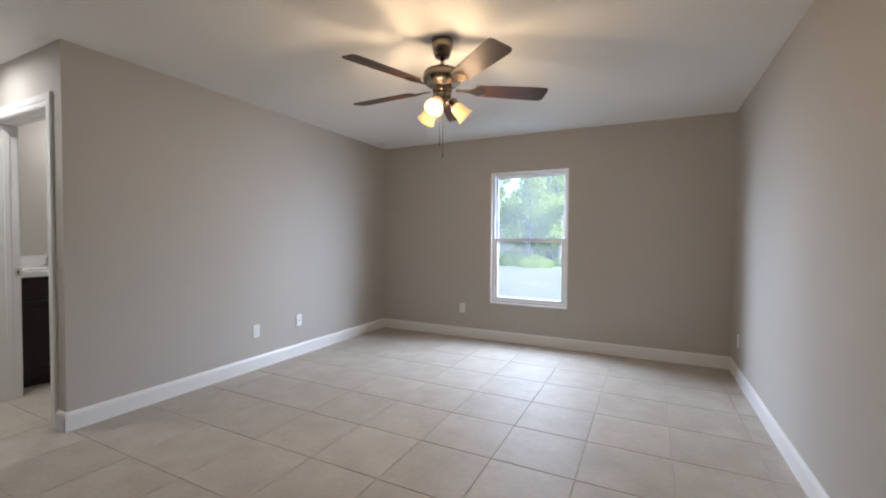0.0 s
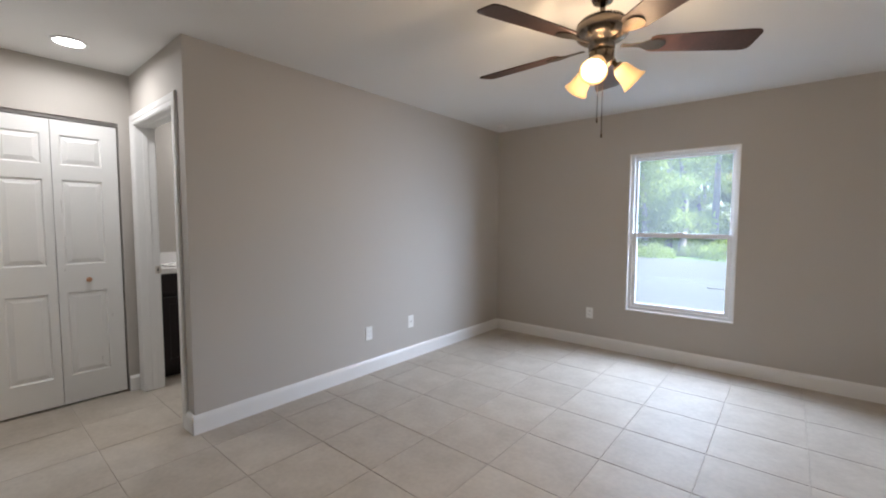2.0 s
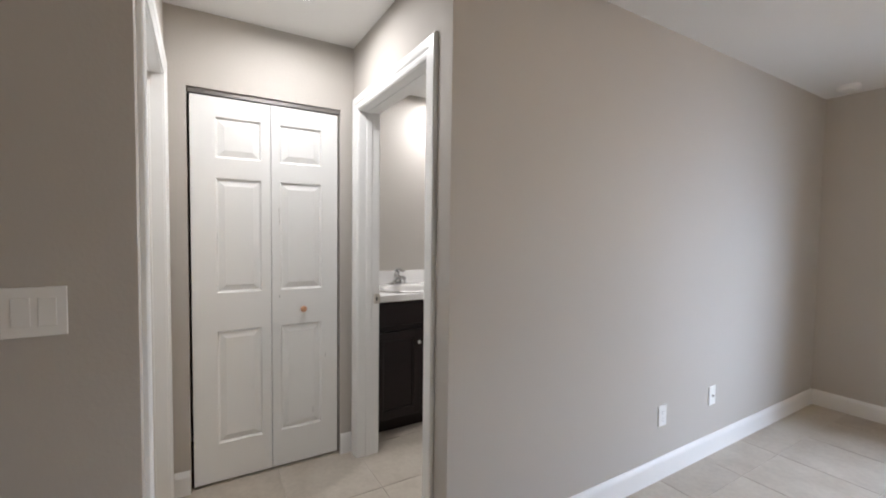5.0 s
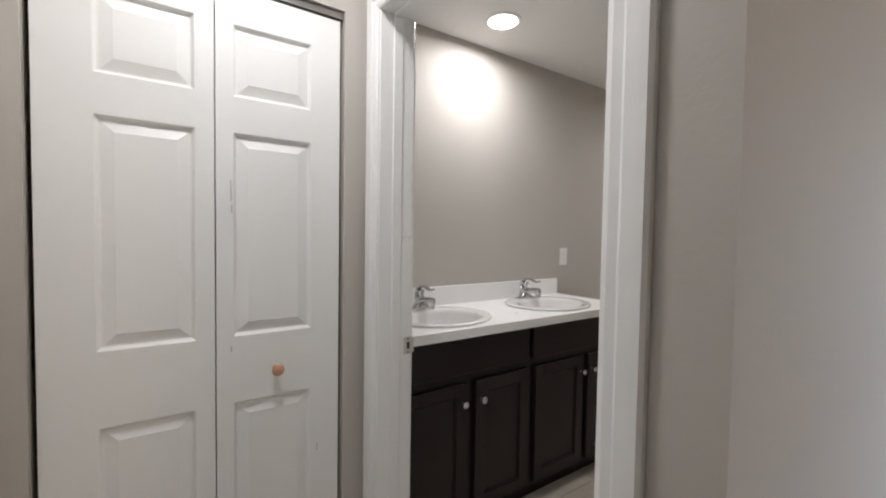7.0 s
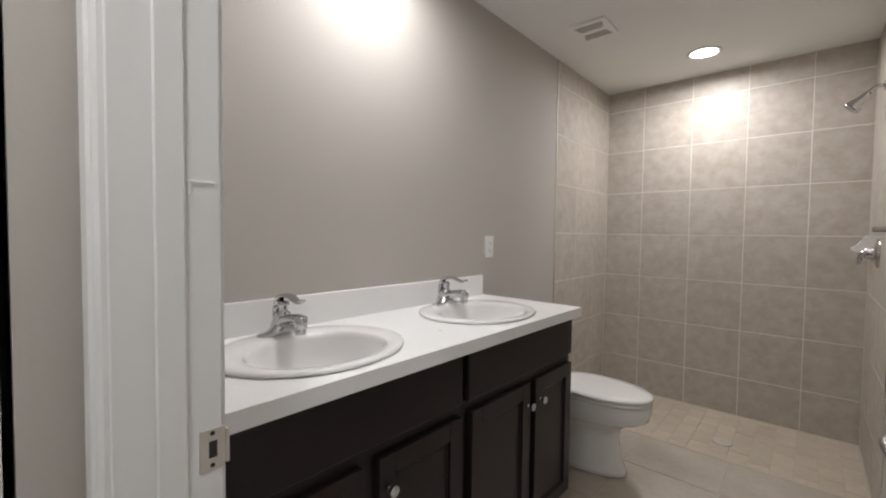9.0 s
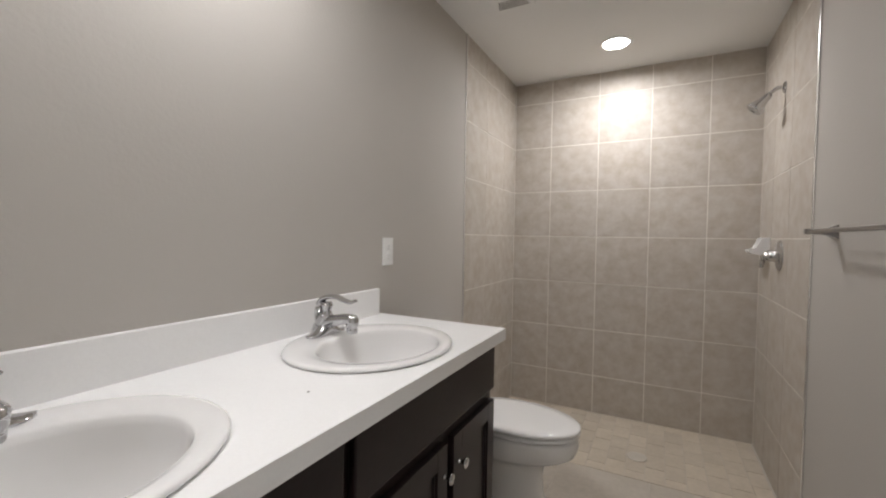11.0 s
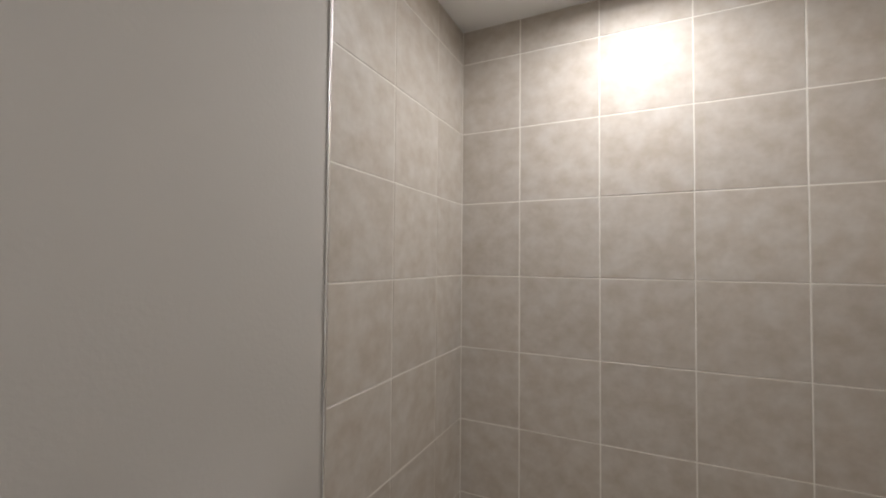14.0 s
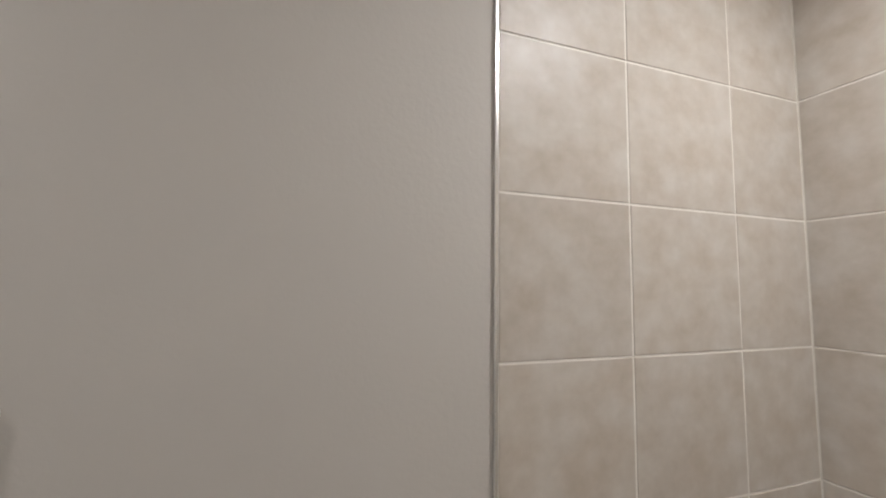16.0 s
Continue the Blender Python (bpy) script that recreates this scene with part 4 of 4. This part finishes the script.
def tree_mesh(seed, height, crown_lo, crown_r, leaves, lean):
    rnd = random.Random(seed)
    trunk = bmesh.new()
    pts = [(lean * t * t + 0.12 * math.sin(5 * t + seed), 0.1 * math.sin(4 * t + 2 * seed), height * t) for t in [k / 10 for k in range(11)]]
    tube(trunk, pts, [0.20 * (1 - 0.75 * k / 10) + (0.07 if k == 0 else 0) for k in range(11)], 9)
    tips = []
    for k in range(16):
        z = crown_lo + (height - crown_lo) * rnd.random()
        a = rnd.random() * 6.283
        L = crown_r * (0.45 + 0.55 * rnd.random()) * (1.1 - 0.5 * (z - crown_lo) / (height - crown_lo))
        t = z / height
        b = Vector((lean * t * t + 0.12 * math.sin(5 * t + seed), 0.1 * math.sin(4 * t + 2 * seed), z))
        e = b + Vector((L * math.cos(a), L * math.sin(a), 0.25 * L))
        tube(trunk, [b, (b + e) / 2 + Vector((0, 0, 0.1)), e], [0.05, 0.03, 0.012], 6)
        tips.append((b, e))
    crown = bmesh.new()
    for k in range(leaves):
        b, e = tips[rnd.randrange(len(tips))]
        c = b.lerp(e, 0.35 + 0.7 * rnd.random()) + Vector((rnd.gauss(0, 0.35), rnd.gauss(0, 0.35), rnd.gauss(0, 0.28)))
        s = 0.05 + 0.085 * rnd.random()
        r = Euler((rnd.random() * 6, rnd.random() * 6, rnd.random() * 6)).to_matrix()
        crown.faces.new([crown.verts.new(c + r @ Vector(v) * s) for v in ((-1, 0, 0), (0, -0.5, 0.15), (1, 0, 0), (0, 0.5, 0.15))])
    return trunk, crown


def tree(seed, height, crown_lo, crown_r, leaves, lean, label):
    root = new("tree")
    tagged(root, label, "tree", "trees in the woods")
    t, c = tree_mesh(seed, height, crown_lo, crown_r, leaves, lean)
    obj("trunk", t, BARK, True, root)
    me = bpy.data.meshes.new("crown")
    c.to_mesh(me)
    c.free()
    me.materials.append(LEAF)
    ob = new("crown", me)
    ob.parent = root
    return root


PROTO = [tree(3, 15, 6.0, 2.4, 3500, 0.5, "tall slim pine with a sparse green crown"), tree(8, 11, 1.8, 2.6, 9000, -0.4, "leafy young tree in bright spring green"), tree(14, 17, 8.5, 2.3, 3500, 0.2, "tall slim pine with a sparse green crown"), tree(21, 6.0, 0.5, 2.0, 8000, 0.3, "dense green understory tree at the woods' edge")]
rnd = random.Random(5)
first = [True] * 4
spots = []
for row, (yy, step) in enumerate(((25.8, 2.3), (29.0, 2.0), (33.5, 2.2), (38.0, 2.2), (43.0, 2.4))):
    x = -24 + rnd.random() * 2
    while x < 9:
        spots.append((x + rnd.uniform(-0.7, 0.7), yy + rnd.uniform(-1.3, 1.3), row))
        x += step
for x, y, row in spots:
    if -15.6 < x < -6.6 and 22 < y < 34:
        continue
    k = rnd.choice((0, 2, 1, 2, 3, 0, 2, 1) if row < 2 else (0, 1, 1, 3, 3, 1))
    m = pose(x, y, -0.45, 0, 0, rnd.random() * 360)
    if first[k]:
        first[k] = False
        PROTO[k].matrix_world = m
    else:
        copy_thing(PROTO[k], m)


def bush(seed, m):
    rnd2 = random.Random(seed)
    root = new("bush")
    tagged(root, "low leafy green bush at the edge of the woods", "bush", "bushes along the woods")
    bm = bmesh.new()
    for k in range(7):
        a = rnd2.random() * 6.283
        tube(bm, [(0, 0, 0), (0.3 * math.cos(a), 0.3 * math.sin(a), 0.5), (0.7 * math.cos(a), 0.7 * math.sin(a), 0.9)], [0.03, 0.02, 0.008], 6)
    obj("stems", bm, BARK, True, root)
    bm = bmesh.new()
    for k in range(2200):
        a, rr = rnd2.random() * 6.283, 1.15 * math.sqrt(rnd2.random())
        c = Vector((rr * math.cos(a), rr * math.sin(a), (0.05 + 1.0 * rnd2.random()) * (1.05 - 0.5 * rr)))
        s = 0.03 + 0.06 * rnd2.random()
        r = Euler((rnd2.random() * 6, rnd2.random() * 6, rnd2.random() * 6)).to_matrix()
        bm.faces.new([bm.verts.new(c + r @ Vector(v) * s) for v in ((-1, 0, 0), (0, -0.45, 0.1), (1, 0, 0), (0, 0.45, 0.1))])
    ob = obj("leaves", bm, LEAF, False, root)
    root.matrix_world = m
    return root


b0 = bush(2, pose(-22, 23.6, -0.43))
for k in range(20):
    if 8 <= k <= 9:
        continue
    copy_thing(b0, pose(-20.5 + 1.35 * k + rnd.uniform(-0.4, 0.4), 24.2 + rnd.uniform(-0.9, 2.2), -0.43, 0, 0, rnd.random() * 360) @ Matrix.Scale(rnd.uniform(0.45, 1.25), 4))

for k in range(26):
    x, y = -21 + 1.05 * k + rnd.uniform(-0.5, 0.5), rnd.uniform(27.5, 36)
    if -15.6 < x < -6.6 and y < 34:
        continue
    copy_thing(b0, pose(x, y, -0.43, 0, 0, rnd.random() * 360) @ Matrix.Scale(rnd.uniform(1.4, 2.4), 4))

bm = bmesh.new()
tube(bm, smooth_path([(-2.05, 13.2, -0.385), (-1.6, 13.05, -0.375), (-1.2, 12.95, -0.38), (-0.8, 12.85, -0.385)]), 0.014, 8)
tagged(obj("fallen_branch", bm, BARK, True), "thin dark fallen branch lying on the sand", "branch")

house = new("neighbour_house")
tagged(house, "tan single-storey house with a low shingle roof among the trees", "house")
bm = bmesh.new()
add_box(bm, -14.2, -7.9, 27.0, 32.0, -0.45, 2.1)
obj("wall", bm, SIDING, False, house)
bm = bmesh.new()
v = [bm.verts.new(p) for p in ((-14.6, 26.6, 2.05), (-7.5, 26.6, 2.05), (-7.5, 32.4, 2.05), (-14.6, 32.4, 2.05), (-12.1, 29.5, 3.3), (-10.0, 29.5, 3.3))]
for f in ((0, 1, 5, 4), (1, 2, 5), (2, 3, 4, 5), (3, 0, 4), (3, 2, 1, 0)):
    bm.faces.new([v[i] for i in f])
obj("roof", bm, SHINGLE, False, house)
bm = bmesh.new()
add_box(bm, -13.2, -9.6, 26.96, 27.02, -0.4, 1.75, 0.01, 1)
obj("garage_door", bm, VINYL, False, house)

# ---- tiles, laid last ----
MESHES = {}


def tile(parent, material, kind, sx, sy, thick, m, name="tile", bevel=0.0015):
    """A bevelled slab sx by sy, thick along local z, its face at local z = 0."""
    key = (kind, round(sx, 3), round(sy, 3))
    if key not in MESHES:
        me = bpy.data.meshes.new(name)
        b = bevel
        vs, fs = [], []
        for z, i in ((-thick, 0), (-b, 0), (0, b)):
            vs += [(-sx / 2 + i, -sy / 2 + i, z), (sx / 2 - i, -sy / 2 + i, z), (sx / 2 - i, sy / 2 - i, z), (-sx / 2 + i, sy / 2 - i, z)]
        for lvl in (0, 4):
            for k in range(4):
                j = (k + 1) % 4
                fs.append((lvl + k, lvl + j, lvl + 4 + j, lvl + 4 + k))
        fs.append((8, 9, 10, 11))
        me.from_pydata(vs, [], fs)
        me.materials.append(material)
        MESHES[key] = me
    ob = new(name, MESHES[key])
    ob.parent = parent
    ob.matrix_world = m
    return ob


trnd = random.Random(11)
P, G = 0.335, 0.0045
ZJ = [0.0] + [0.270 + P * k for k in range(7)] + [H]


def wall_tiles(parent, cuts, place):
    for u0, u1 in zip(cuts, cuts[1:]):
        for z0, z1 in zip(ZJ, ZJ[1:]):
            lift = trnd.uniform(-0.0004, 0.0004)
            tile(parent, WALLTILE, "wall", u1 - u0 - G, z1 - z0 - G, 0.006, place((u0 + u1) / 2, (z0 + z1) / 2, lift))


wall_tiles(grout_back, [-4.925, -4.645, -4.310, -3.975, -3.640, -3.362], lambda u, z, d: pose(u, SY1 + d, z, 90, 0, 0))
wall_tiles(grout_west, [TR, 4.056, 4.391, 4.655], lambda u, z, d: pose(SX0 + d, u, z, 90, 0, 90))
wall_tiles(grout_east, [TR - 0.03, 4.045, 4.380, 4.655], lambda u, z, d: pose(SX1 + d, u, z, 90, 0, -90))

FP, FG = 0.4525, 0.0042
for i in range(-10, 4):
    for j in range(-9, 6):
        x0, y0 = -0.75 + FP * i, 2.6 + FP * j
        x1, y1 = x0 + FP, y0 + FP
        x0, x1, y0, y1 = max(x0, -5.0), min(x1, 0.8), max(y0, -1.25), min(y1, 4.75)
        if x1 - x0 < 0.03 or y1 - y0 < 0.03:
            continue
        if x0 < -3.4 and y1 > 3.89:
            y1 = 3.89
        if y1 - y0 < 0.03 or (x1 < -3.36 and y1 < 0.1) or (x1 < -4.48 and y1 < 1.2):
            continue
        tile(floor, FLOORTILE, "floor", x1 - x0 - FG, y1 - y0 - FG, 0.006, pose((x0 + x1) / 2, (y0 + y1) / 2, trnd.uniform(-0.0004, 0.0004)))
MX, MY = 0.0985, 0.1525
for i in range(16):
    for j in range(-1, 6):
        x0 = -4.93 + MX * i
        y0 = 3.892 + MY * j + (MY / 2 if i % 2 else 0)
        x1, y1 = min(x0 + MX, -3.37), min(y0 + MY, 4.66)
        y0 = max(y0, 3.892)
        if y1 - y0 < 0.02 or x1 - x0 < 0.02:
            continue
        tile(floor, MOSAIC, "mosaic", x1 - x0 - 0.003, y1 - y0 - 0.003, 0.005, pose((x0 + x1) / 2, (y0 + y1) / 2, trnd.uniform(-0.0005, 0.0004)), "mosaic_tile", 0.001)
